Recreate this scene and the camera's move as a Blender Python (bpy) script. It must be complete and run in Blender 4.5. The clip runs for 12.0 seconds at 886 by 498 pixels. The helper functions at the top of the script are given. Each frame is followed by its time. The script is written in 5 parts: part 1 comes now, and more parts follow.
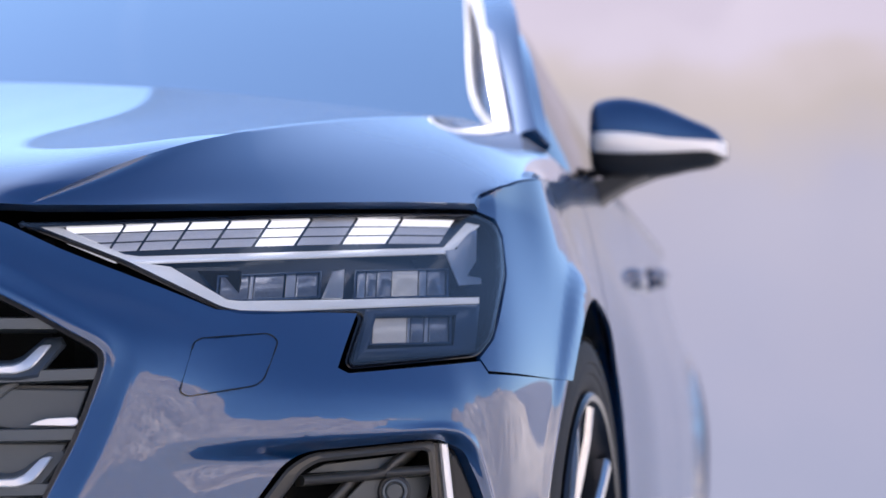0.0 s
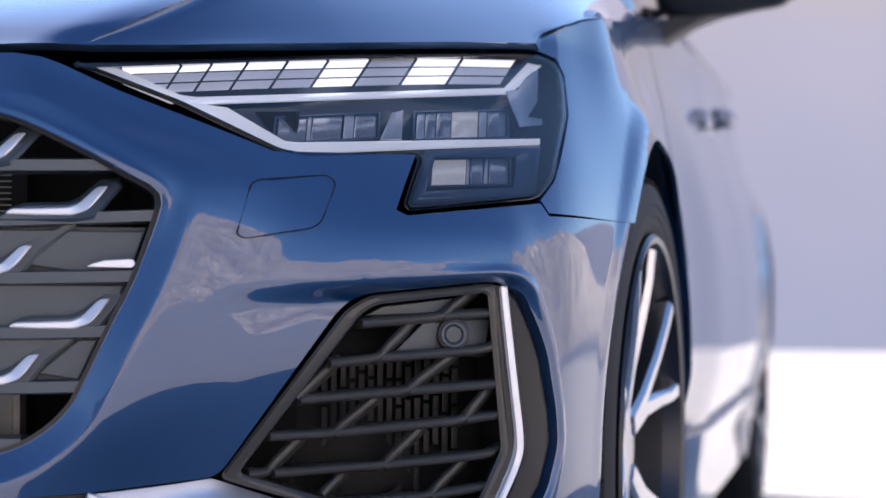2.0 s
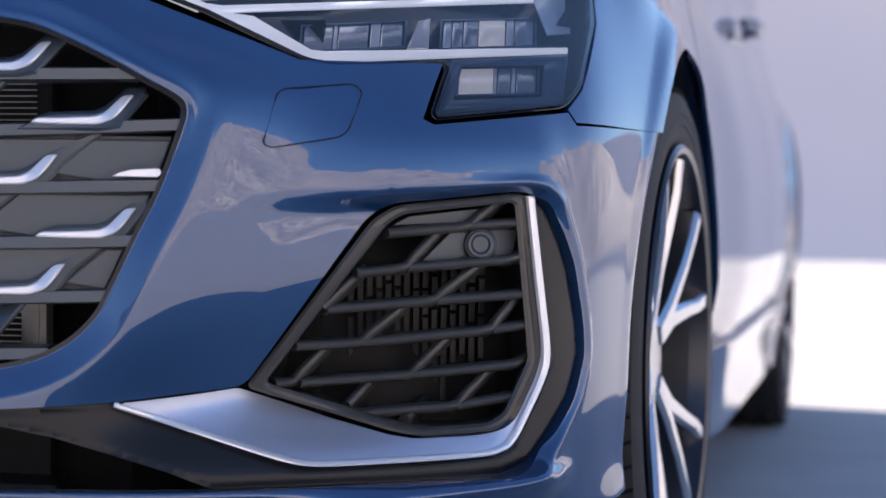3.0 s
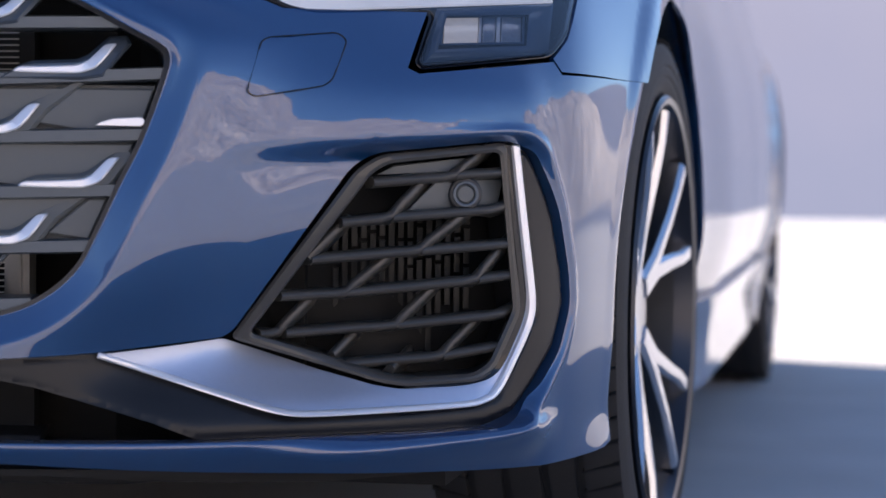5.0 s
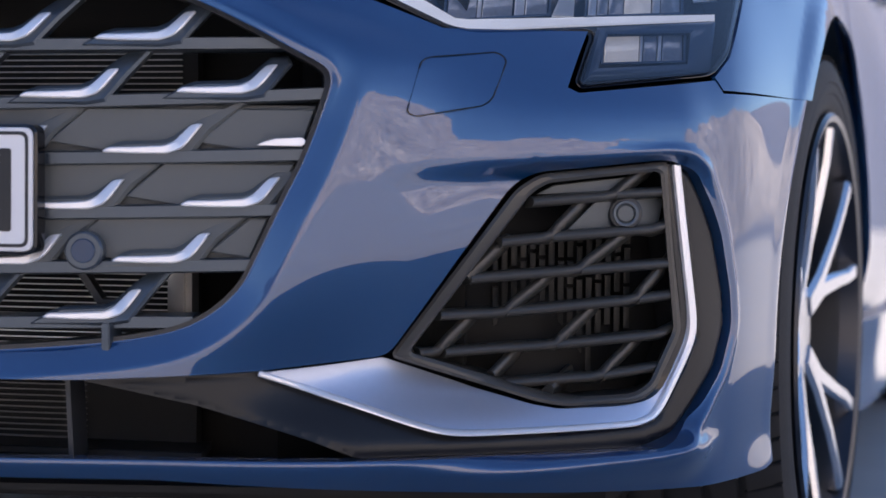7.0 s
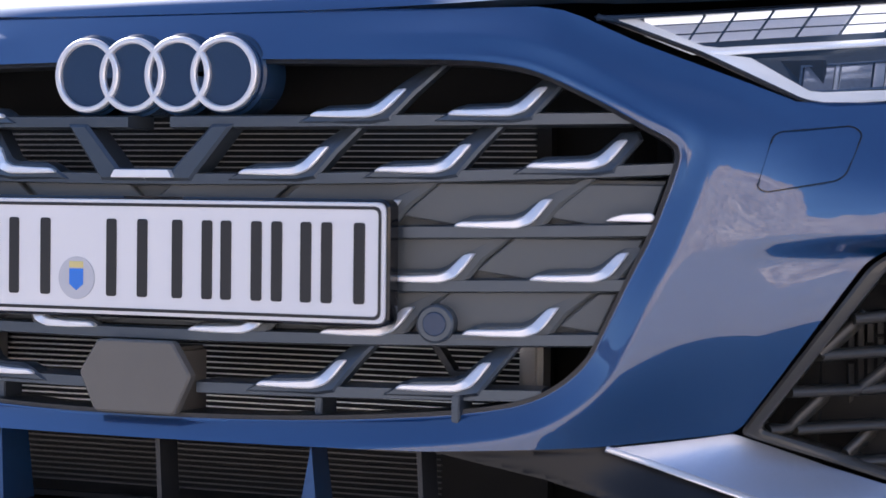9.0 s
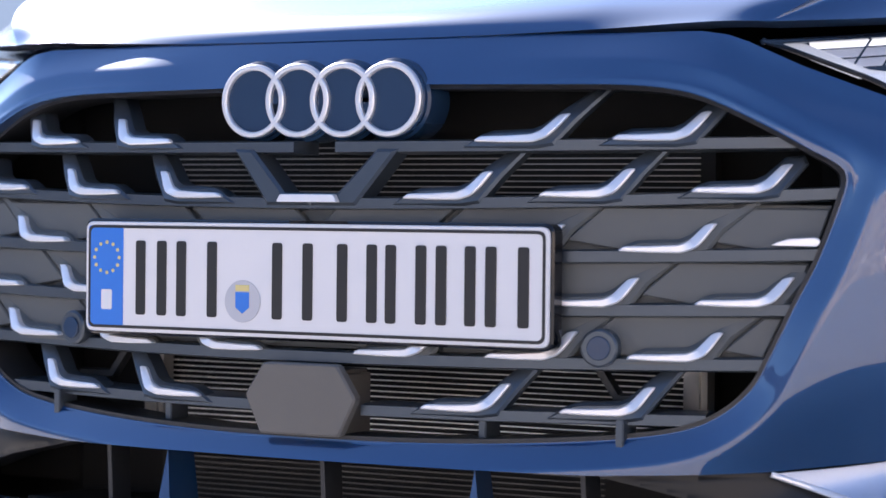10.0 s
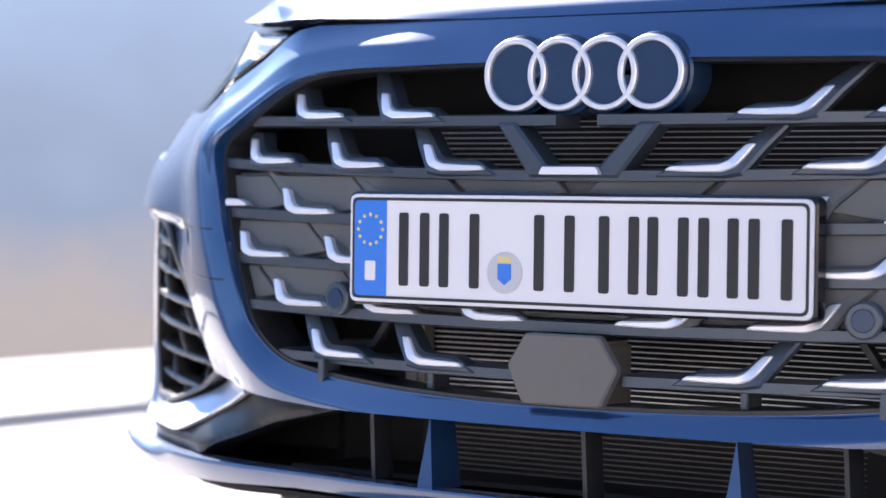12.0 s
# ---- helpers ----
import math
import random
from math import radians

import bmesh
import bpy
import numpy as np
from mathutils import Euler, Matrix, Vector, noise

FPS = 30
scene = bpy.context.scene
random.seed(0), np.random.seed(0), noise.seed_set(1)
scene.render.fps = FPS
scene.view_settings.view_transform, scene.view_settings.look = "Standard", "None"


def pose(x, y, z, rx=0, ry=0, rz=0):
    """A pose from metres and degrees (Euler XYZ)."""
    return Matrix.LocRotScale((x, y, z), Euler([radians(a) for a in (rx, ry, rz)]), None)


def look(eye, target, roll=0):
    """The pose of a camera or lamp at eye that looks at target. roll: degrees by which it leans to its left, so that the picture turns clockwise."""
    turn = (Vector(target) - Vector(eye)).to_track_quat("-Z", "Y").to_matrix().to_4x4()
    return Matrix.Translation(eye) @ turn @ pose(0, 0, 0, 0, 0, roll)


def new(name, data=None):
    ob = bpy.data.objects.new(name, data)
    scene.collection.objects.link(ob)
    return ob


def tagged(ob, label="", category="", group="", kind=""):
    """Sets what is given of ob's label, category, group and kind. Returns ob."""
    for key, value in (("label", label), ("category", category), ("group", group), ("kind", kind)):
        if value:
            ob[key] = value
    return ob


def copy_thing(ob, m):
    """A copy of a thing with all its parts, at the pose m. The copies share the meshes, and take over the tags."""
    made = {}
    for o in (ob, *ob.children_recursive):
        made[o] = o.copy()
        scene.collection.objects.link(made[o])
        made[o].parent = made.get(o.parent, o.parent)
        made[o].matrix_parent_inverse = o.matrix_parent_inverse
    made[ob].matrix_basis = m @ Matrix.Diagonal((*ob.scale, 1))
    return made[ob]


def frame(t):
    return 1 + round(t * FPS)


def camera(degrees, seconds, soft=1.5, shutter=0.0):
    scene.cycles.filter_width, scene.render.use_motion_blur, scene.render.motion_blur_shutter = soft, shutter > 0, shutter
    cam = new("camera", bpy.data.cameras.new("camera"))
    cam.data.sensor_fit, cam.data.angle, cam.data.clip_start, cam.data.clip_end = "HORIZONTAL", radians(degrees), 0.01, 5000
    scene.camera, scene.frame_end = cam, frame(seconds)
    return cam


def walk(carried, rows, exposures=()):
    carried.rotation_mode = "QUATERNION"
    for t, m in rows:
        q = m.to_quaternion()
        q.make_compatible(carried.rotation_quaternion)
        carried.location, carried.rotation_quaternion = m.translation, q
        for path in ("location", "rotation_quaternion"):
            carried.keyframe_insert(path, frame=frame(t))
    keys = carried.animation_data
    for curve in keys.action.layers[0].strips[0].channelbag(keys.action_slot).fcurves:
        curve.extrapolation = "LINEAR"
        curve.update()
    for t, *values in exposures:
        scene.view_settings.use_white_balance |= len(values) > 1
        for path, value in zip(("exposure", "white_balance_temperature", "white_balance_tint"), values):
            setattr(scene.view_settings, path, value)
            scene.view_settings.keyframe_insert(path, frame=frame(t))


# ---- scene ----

from mathutils.geometry import delaunay_2d_cdt

# ---- camera ----
cam = camera(21.26, 12.0)
cam.data.dof.use_dof = True
cam.data.dof.focus_distance = 2.28
cam.data.dof.aperture_fstop = 5.2
ROWS = [
    (0.0, 1.1375, -1.9770, 0.5118, 8.772, 4.812, -0.321),
    (0.5, 1.1404, -1.9620, 0.5120, 9.266, 4.097, -0.378),
    (1.0, 1.1402, -1.9598, 0.5129, 9.597, 3.255, -0.422),
    (1.5, 1.1422, -1.9569, 0.5134, 10.031, 2.166, -0.426),
    (2.0, 1.1407, -1.9506, 0.5146, 10.380, 0.923, -0.489),
    (2.5, 1.1392, -1.9475, 0.5145, 10.654, -0.233, -0.526),
    (3.0, 1.1377, -1.9425, 0.5139, 10.976, -1.256, -0.551),
    (3.5, 1.1383, -1.9398, 0.5116, 11.230, -2.130, -0.572),
    (5.5, 1.1327, -1.9332, 0.5045, 10.412, -2.259, -0.474),
    (6.0, 1.1336, -1.9362, 0.5042, 10.913, -2.219, -0.454),
    (6.5, 1.1298, -1.9363, 0.5035, 12.347, -2.064, -0.427),
    (8.5, 1.2115, -1.9014, 0.5559, 23.055, -1.745, -0.627),
    (9.0, 1.2095, -1.9051, 0.5530, 25.067, -1.351, -0.623),
    (9.5, 1.2029, -1.9100, 0.5543, 26.905, -1.030, -0.601),
    (10.0, 1.1976, -1.9186, 0.5532, 28.613, -0.805, -0.612),
    (10.5, 1.1923, -1.9274, 0.5512, 30.185, -0.773, -0.581),
    (11.0, 1.1883, -1.9365, 0.5528, 31.796, -1.046, -0.546),
    (11.5, 1.1863, -1.9408, 0.5471, 33.238, -1.230, -0.624),
    (12.0, 1.1847, -1.9450, 0.5438, 34.330, -1.312, -0.697),
]
walk(cam, [(t, pose(x, y, z, 90 + pitch, 0, yaw) @ pose(0, 0, 0, 0, 0, -roll)) for t, x, y, z, yaw, pitch, roll in ROWS],
     exposures=[(0.0, 1.6, 6800, 17), (6.5, 1.6, 6800, 17), (9.0, 1.72, 6800, 17), (12.0, 1.95, 6800, 17)])

# ---- world and sun ----
SUN_EL, SUN_AZ = radians(37), radians(-55)   # azimuth from +y towards +x
world = bpy.data.worlds.new("sky")
scene.world = world
world.use_nodes = True
nt = world.node_tree
sky = nt.nodes.new("ShaderNodeTexSky")
sky.sky_type, sky.sun_disc, sky.sun_elevation, sky.sun_rotation = "NISHITA", False, SUN_EL, SUN_AZ
sky.air_density, sky.dust_density, sky.ozone_density, sky.altitude = 1.0, 0.12, 2.0, 1400
warm = nt.nodes.new("ShaderNodeMix")
warm.data_type, warm.blend_type = "RGBA", "MULTIPLY"
warm.inputs["Factor"].default_value, warm.inputs["B"].default_value = 1.0, (0.86, 0.97, 1.04, 1)
nt.links.new(sky.outputs[0], warm.inputs["A"])
nt.links.new(warm.outputs["Result"], nt.nodes["Background"].inputs[0])
nt.nodes["Background"].inputs[1].default_value = 0.10
sun = new("sun", bpy.data.lights.new("sun", "SUN"))
sun.data.energy, sun.data.angle, sun.data.color = 4.2, radians(0.5), (1.0, 0.94, 0.86)
sun_dir = Vector((math.sin(SUN_AZ) * math.cos(SUN_EL), math.cos(SUN_AZ) * math.cos(SUN_EL), math.sin(SUN_EL)))
sun.matrix_world = look(sun_dir * 30, (0, 0, 0))


# ---- materials ----
def material(name, color, rough=0.5, metal=0.0, coat=0.0, vary=0.0, scale=20.0, bump=0.0, bump_scale=200.0, spec=0.5, emit=None, strength=0.0, coat_ior=1.5):
    m = bpy.data.materials.new(name)
    m.use_nodes = True
    n, l = m.node_tree.nodes, m.node_tree.links
    b = n["Principled BSDF"]
    b.inputs["Base Color"].default_value = (*color, 1)
    b.inputs["Roughness"].default_value, b.inputs["Metallic"].default_value = rough, metal
    b.inputs["Coat Weight"].default_value, b.inputs["Coat Roughness"].default_value = coat, 0.02
    b.inputs["Specular IOR Level"].default_value, b.inputs["Coat IOR"].default_value = spec, coat_ior
    if emit:
        b.inputs["Emission Color"].default_value, b.inputs["Emission Strength"].default_value = (*emit, 1), strength
    tc = n.new("ShaderNodeTexCoord")
    if vary:
        t = n.new("ShaderNodeTexNoise")
        t.inputs["Scale"].default_value, t.inputs["Detail"].default_value = scale, 6
        r = n.new("ShaderNodeMapRange")
        r.inputs["To Min"].default_value, r.inputs["To Max"].default_value = 1 - vary, 1 + vary
        x = n.new("ShaderNodeMix")
        x.data_type, x.blend_type = "RGBA", "MULTIPLY"
        x.inputs["Factor"].default_value = 1
        x.inputs["A"].default_value = (*color, 1)
        l.new(tc.outputs["Object"], t.inputs["Vector"])
        l.new(t.outputs["Fac"], r.inputs["Value"])
        l.new(r.outputs["Result"], x.inputs["B"])
        l.new(x.outputs["Result"], b.inputs["Base Color"])
        q = n.new("ShaderNodeMapRange")
        q.inputs["To Min"].default_value, q.inputs["To Max"].default_value = max(rough - vary * 0.3, 0.01), rough + vary * 0.3
        l.new(t.outputs["Fac"], q.inputs["Value"])
        l.new(q.outputs["Result"], b.inputs["Roughness"])
    if bump:
        t2 = n.new("ShaderNodeTexNoise")
        t2.inputs["Scale"].default_value, t2.inputs["Detail"].default_value = bump_scale, 4
        bp = n.new("ShaderNodeBump")
        bp.inputs["Strength"].default_value, bp.inputs["Distance"].default_value = bump, 0.002
        l.new(tc.outputs["Object"], t2.inputs["Vector"])
        l.new(t2.outputs["Fac"], bp.inputs["Height"])
        l.new(bp.outputs["Normal"], b.inputs["Normal"])
    return m


def glass_material(name, tint, rough=0.0, ior=1.5):
    m = bpy.data.materials.new(name)
    m.use_nodes = True
    n, l = m.node_tree.nodes, m.node_tree.links
    n.remove(n["Principled BSDF"])
    tr, gl, fr, mx = n.new("ShaderNodeBsdfTransparent"), n.new("ShaderNodeBsdfGlossy"), n.new("ShaderNodeFresnel"), n.new("ShaderNodeMixShader")
    tr.inputs[0].default_value = (*tint, 1)
    gl.inputs["Roughness"].default_value = rough
    fr.inputs[0].default_value = ior
    l.new(fr.outputs[0], mx.inputs[0])
    l.new(tr.outputs[0], mx.inputs[1])
    l.new(gl.outputs[0], mx.inputs[2])
    l.new(mx.outputs[0], n["Material Output"].inputs[0])
    return m


PAINT = material("blue_paint", (0.0003, 0.047, 0.152), 0.45, 0.60, 1.0, vary=0.02, scale=900, coat_ior=1.88)
PAINT.node_tree.nodes["Principled BSDF"].inputs["Sheen Weight"].default_value = 0.05   # pale flake seen along the panel
PAINT.node_tree.nodes["Principled BSDF"].inputs["Sheen Roughness"].default_value = 0.35
PAINT.node_tree.nodes["Principled BSDF"].inputs["Sheen Tint"].default_value = (0.72, 0.82, 1.0, 1)
BLACK = material("black_plastic", (0.018, 0.019, 0.021), 0.42, bump=0.15, bump_scale=900)
SATIN = material("satin_dark_grey", (0.075, 0.092, 0.112), 0.30, 0.55, vary=0.05, scale=60)
PANEL = material("grey_plastic", (0.088, 0.095, 0.096), 0.45, bump=0.1, bump_scale=1200)
COVER = material("radome_plastic", (0.115, 0.108, 0.098), 0.42, vary=0.16, scale=14, bump=0.05, bump_scale=900)
GLOSSB = material("gloss_black", (0.006, 0.006, 0.008), 0.08)
SILVER = material("satin_silver", (0.86, 0.85, 0.86), 0.34, 0.5, vary=0.03, scale=80)
WHITE = material("white_sheeting", (0.66, 0.66, 0.68), 0.35)
INK = material("black_ink", (0.012, 0.012, 0.013), 0.4)
BLUE = material("plate_blue", (0.02, 0.17, 0.60), 0.35)
GOLD = material("plate_yellow", (0.62, 0.52, 0.22), 0.4)
SEAL = material("seal_grey", (0.45, 0.46, 0.5), 0.4)
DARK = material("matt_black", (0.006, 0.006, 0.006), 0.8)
# same fins in three tones, the darker two with recess shade painted in
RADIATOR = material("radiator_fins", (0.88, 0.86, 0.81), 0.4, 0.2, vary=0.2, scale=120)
SHADED_FIN = material("shaded_fins", (0.13, 0.125, 0.12), 0.45, 0.3, vary=0.25, scale=120)
HALF_SHADED_FIN = material("half_shaded_fins", (0.40, 0.385, 0.36), 0.45, 0.3, vary=0.25, scale=120)
TANK = material("cast_aluminium", (0.40, 0.39, 0.37), 0.38, 0.6, vary=0.15, scale=60)
ALLOY = material("machined_alloy", (0.62, 0.63, 0.66), 0.22, 1.0)
DARK_ALLOY = material("dark_alloy", (0.05, 0.052, 0.06), 0.28, 0.9)
RUBBER = material("tyre_rubber", (0.022, 0.021, 0.021), 0.75, bump=0.2, bump_scale=300)
LED = material("lit_led", (0.8, 0.8, 0.85), 0.4, emit=(0.93, 0.95, 1.0), strength=0.36)
# grey cells; weak emission stands for spill from their lit neighbours
UNLIT = material("spill_led", (0.70, 0.70, 0.76), 0.35, vary=0.06, scale=150, emit=(0.9, 0.92, 1.0), strength=0.05)
HOUSING = material("lamp_housing", (0.016, 0.036, 0.066), 0.22)
GLASS = glass_material("clear_glass", (0.95, 0.965, 0.99), ior=1.75)
COATED = glass_material("coated_windscreen", (0.10, 0.115, 0.125), ior=40.0)
TINT = glass_material("tinted_glass", (0.10, 0.115, 0.125), ior=2.9)
ASPHALT = material("asphalt", (0.44, 0.42, 0.405), 0.85, vary=0.25, scale=3, bump=0.6, bump_scale=120)
SILVER_RING = material("pale_silver", (0.78, 0.78, 0.80), 0.35, 0.7)
BLADE_M = material("matt_aluminium", (0.50, 0.55, 0.66), 0.38, 0.7, vary=0.03, scale=200)
TRIM_M = material("black_trim", (0.009, 0.009, 0.010), 0.38, spec=0.38, vary=0.06, scale=90)
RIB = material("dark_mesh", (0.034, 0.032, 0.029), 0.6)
VENT = material("vent_plastic", (0.062, 0.058, 0.052), 0.32, 0.2, vary=0.05, scale=60)
# weak emission lifts the brightness of the silvery strips
GUIDE = material("light_guide", (0.85, 0.86, 0.90), 0.28, 0.4, emit=(0.84, 0.89, 1.0), strength=0.13)
FROST = material("frosted_lens", (0.80, 0.81, 0.86), 0.28, 0.5)
PROJ = material("projector_glass", (0.52, 0.54, 0.60), 0.16, 0.6, vary=0.25, scale=220)
# weak emission paints in the projector's bright warm reflection
WARM = material("projector_warm", (0.85, 0.82, 0.78), 0.15, 0.3, vary=0.12, scale=260, emit=(1.0, 0.93, 0.86), strength=0.05)
HOUSING2 = material("lamp_bezel", (0.09, 0.14, 0.22), 0.2, 0.4)
BADGE = material("badge_gloss", (0.014, 0.038, 0.085), 0.18)
CONCRETE = material("pale_concrete", (0.45, 0.44, 0.42), 0.85, vary=0.12, scale=9, bump=0.3)


def rock_material(name):
    """Dry scree and outcrops: broad pale and dark beds, with boulders and tufts as finer dark specks."""
    m = bpy.data.materials.new(name)
    m.use_nodes = True
    n, l = m.node_tree.nodes, m.node_tree.links
    b = n["Principled BSDF"]
    b.inputs["Roughness"].default_value = 0.95
    tc, mp = n.new("ShaderNodeTexCoord"), n.new("ShaderNodeMapping")
    mp.inputs["Scale"].default_value = (1.0, 1.0, 2.2)
    l.new(tc.outputs["Object"], mp.inputs["Vector"])
    broad, fine_n, spots = n.new("ShaderNodeTexNoise"), n.new("ShaderNodeTexNoise"), n.new("ShaderNodeTexVoronoi")
    broad.inputs["Scale"].default_value, broad.inputs["Detail"].default_value, broad.inputs["Distortion"].default_value = 0.16, 8, 0.5
    fine_n.inputs["Scale"].default_value, fine_n.inputs["Detail"].default_value, fine_n.inputs["Roughness"].default_value = 1.5, 9, 0.74
    spots.inputs["Scale"].default_value = 0.9
    for t in (broad, fine_n, spots):
        l.new(mp.outputs[0], t.inputs["Vector"])
    base, grain, tuft = n.new("ShaderNodeValToRGB"), n.new("ShaderNodeValToRGB"), n.new("ShaderNodeValToRGB")
    for node, stops in ((base, [(0.34, (0.38, 0.335, 0.30)), (0.50, (0.48, 0.43, 0.39)), (0.66, (0.58, 0.53, 0.49))]),
                        (grain, [(0.40, (0.34, 0.33, 0.34)), (0.58, (1.25, 1.25, 1.25))]), (tuft, [(0.10, (0.45, 0.46, 0.42)), (0.24, (1, 1, 1))])):
        e = node.color_ramp.elements
        while len(e) < len(stops):
            e.new(0.5)
        for q, (p, c) in zip(e, stops):
            q.position, q.color = p, (*c, 1)
    l.new(broad.outputs["Fac"], base.inputs[0])
    l.new(fine_n.outputs["Fac"], grain.inputs[0])
    l.new(spots.outputs["Distance"], tuft.inputs[0])
    src = base.outputs[0]
    for k in (grain, tuft):
        x = n.new("ShaderNodeMix")
        x.data_type, x.blend_type = "RGBA", "MULTIPLY"
        x.inputs["Factor"].default_value = 1.0
        l.new(src, x.inputs["A"])
        l.new(k.outputs[0], x.inputs["B"])
        src = x.outputs["Result"]
    l.new(src, b.inputs["Base Color"])
    return m


SCRUB = rock_material("rocky_slope")


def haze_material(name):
    """Far slopes with bright haze painted on as emission: dry and brownish low down, blue-grey above, paler to the
    north-east.
    """
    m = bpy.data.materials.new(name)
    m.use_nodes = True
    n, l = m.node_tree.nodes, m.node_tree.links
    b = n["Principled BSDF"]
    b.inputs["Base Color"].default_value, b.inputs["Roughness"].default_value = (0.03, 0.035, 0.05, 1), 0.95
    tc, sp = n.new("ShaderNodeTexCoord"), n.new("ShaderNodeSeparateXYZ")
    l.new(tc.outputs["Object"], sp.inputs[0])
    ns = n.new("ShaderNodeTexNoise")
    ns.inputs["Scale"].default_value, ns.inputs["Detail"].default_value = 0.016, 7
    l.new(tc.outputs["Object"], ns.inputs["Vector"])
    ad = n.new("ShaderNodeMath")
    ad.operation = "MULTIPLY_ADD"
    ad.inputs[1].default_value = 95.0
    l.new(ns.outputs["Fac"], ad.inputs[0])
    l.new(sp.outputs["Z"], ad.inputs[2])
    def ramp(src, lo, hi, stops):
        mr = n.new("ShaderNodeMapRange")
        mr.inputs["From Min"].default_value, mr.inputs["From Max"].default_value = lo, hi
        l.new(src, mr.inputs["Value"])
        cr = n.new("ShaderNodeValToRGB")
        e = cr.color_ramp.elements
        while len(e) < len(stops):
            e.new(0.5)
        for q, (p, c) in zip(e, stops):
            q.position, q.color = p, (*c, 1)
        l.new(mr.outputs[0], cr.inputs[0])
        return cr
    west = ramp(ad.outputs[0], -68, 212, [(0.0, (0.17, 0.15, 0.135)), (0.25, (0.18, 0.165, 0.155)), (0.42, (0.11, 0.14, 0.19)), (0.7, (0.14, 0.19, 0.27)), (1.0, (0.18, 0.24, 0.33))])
    # top stops take the low sky's lavender tone
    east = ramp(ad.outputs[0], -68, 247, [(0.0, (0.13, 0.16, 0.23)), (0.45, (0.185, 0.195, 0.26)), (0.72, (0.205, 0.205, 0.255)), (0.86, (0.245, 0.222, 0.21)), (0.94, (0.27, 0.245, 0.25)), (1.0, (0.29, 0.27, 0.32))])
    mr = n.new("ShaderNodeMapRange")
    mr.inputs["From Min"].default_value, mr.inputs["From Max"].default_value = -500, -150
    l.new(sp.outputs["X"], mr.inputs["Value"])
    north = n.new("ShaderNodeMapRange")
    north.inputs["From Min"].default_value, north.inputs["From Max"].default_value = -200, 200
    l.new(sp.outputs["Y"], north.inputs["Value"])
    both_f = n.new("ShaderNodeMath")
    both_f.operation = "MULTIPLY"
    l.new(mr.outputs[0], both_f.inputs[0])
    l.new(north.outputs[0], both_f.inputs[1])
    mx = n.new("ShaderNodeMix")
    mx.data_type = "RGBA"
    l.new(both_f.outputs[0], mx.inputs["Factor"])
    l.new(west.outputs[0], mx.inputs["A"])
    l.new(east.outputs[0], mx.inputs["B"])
    # darker blue glow painted to the south, mirrored in the grille frame
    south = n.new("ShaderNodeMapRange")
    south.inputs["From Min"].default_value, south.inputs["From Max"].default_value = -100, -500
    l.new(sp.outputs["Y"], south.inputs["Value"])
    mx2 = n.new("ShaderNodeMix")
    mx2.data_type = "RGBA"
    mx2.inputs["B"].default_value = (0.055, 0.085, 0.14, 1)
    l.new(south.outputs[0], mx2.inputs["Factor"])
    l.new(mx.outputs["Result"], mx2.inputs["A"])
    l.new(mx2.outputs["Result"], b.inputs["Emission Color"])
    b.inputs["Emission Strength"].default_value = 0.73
    return m


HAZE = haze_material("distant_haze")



# ---- mesh helpers ----
def part(name, bm, mat, parent, label="", smooth=True):
    me = bpy.data.meshes.new(name)
    layer = bm.verts.layers.float_vector.get("skin_normal")
    layer_used = layer is not None
    if layer:
        for f in bm.faces:
            k = sum((v[layer] for v in f.verts), Vector())
            f.normal_update()
            if f.normal.dot(k) < 0:
                f.normal_flip()
    else:
        bmesh.ops.recalc_face_normals(bm, faces=bm.faces)
    bm.to_mesh(me)
    bm.free()
    me.materials.append(mat)
    if smooth:
        for p in me.polygons:
            p.use_smooth = True
        me.set_sharp_from_angle(angle=radians(32 if not layer_used else 60))
        if layer_used:
            vec = np.zeros(len(me.vertices) * 3)
            me.attributes["skin_normal"].data.foreach_get("vector", vec)
            me.normals_split_custom_set_from_vertices(vec.reshape(-1, 3))
    ob = new(name, me)
    ob.parent = parent
    if label:
        tagged(ob, label)
    return ob


def crom(pts, n=40):
    P = np.array(pts, float)
    P = np.vstack([2 * P[0] - P[1], P, 2 * P[-1] - P[-2]])
    out = []
    for i in range(1, len(P) - 2):
        p0, p1, p2, p3 = P[i - 1:i + 3]
        for s in np.linspace(0, 1, n, endpoint=False):
            out.append(0.5 * (2 * p1 + (p2 - p0) * s + (2 * p0 - 5 * p1 + 4 * p2 - p3) * s * s + (3 * p1 - p0 - 3 * p2 + p3) * s ** 3))
    out.append(P[-2])
    return np.array(out)


def smooth01(x, a, b):
    t = np.clip((np.asarray(x, float) - a) / (b - a), 0, 1)
    return t * t * (3 - 2 * t)


# The body's outline in plan, from the nose round the car's left side to the tail.
PLAN = [(0, -0.012), (0.25, 0.008), (0.5, 0.07), (0.62, 0.14), (0.74, 0.235), (0.826, 0.35), (0.850, 0.44), (0.863, 0.52), (0.877, 0.62), (0.892, 0.76),
        (0.902, 0.9), (0.908, 1.5), (0.908, 2.5), (0.905, 3.2), (0.9, 3.6), (0.86, 4.02), (0.74, 4.22), (0.4, 4.3), (0, 4.31)]
_c = crom([(-0.25, 0.008)] + PLAN)[40:]
_l = np.concatenate([[0], np.cumsum(np.hypot(*np.diff(_c, axis=0).T))])
_u = np.arange(0, _l[-1], 0.006)
_c = np.stack([np.interp(_u, _l, _c[:, 0]), np.interp(_u, _l, _c[:, 1])], 1)
_k = np.exp(-0.5 * (np.arange(-20, 21) / 6.0) ** 2)
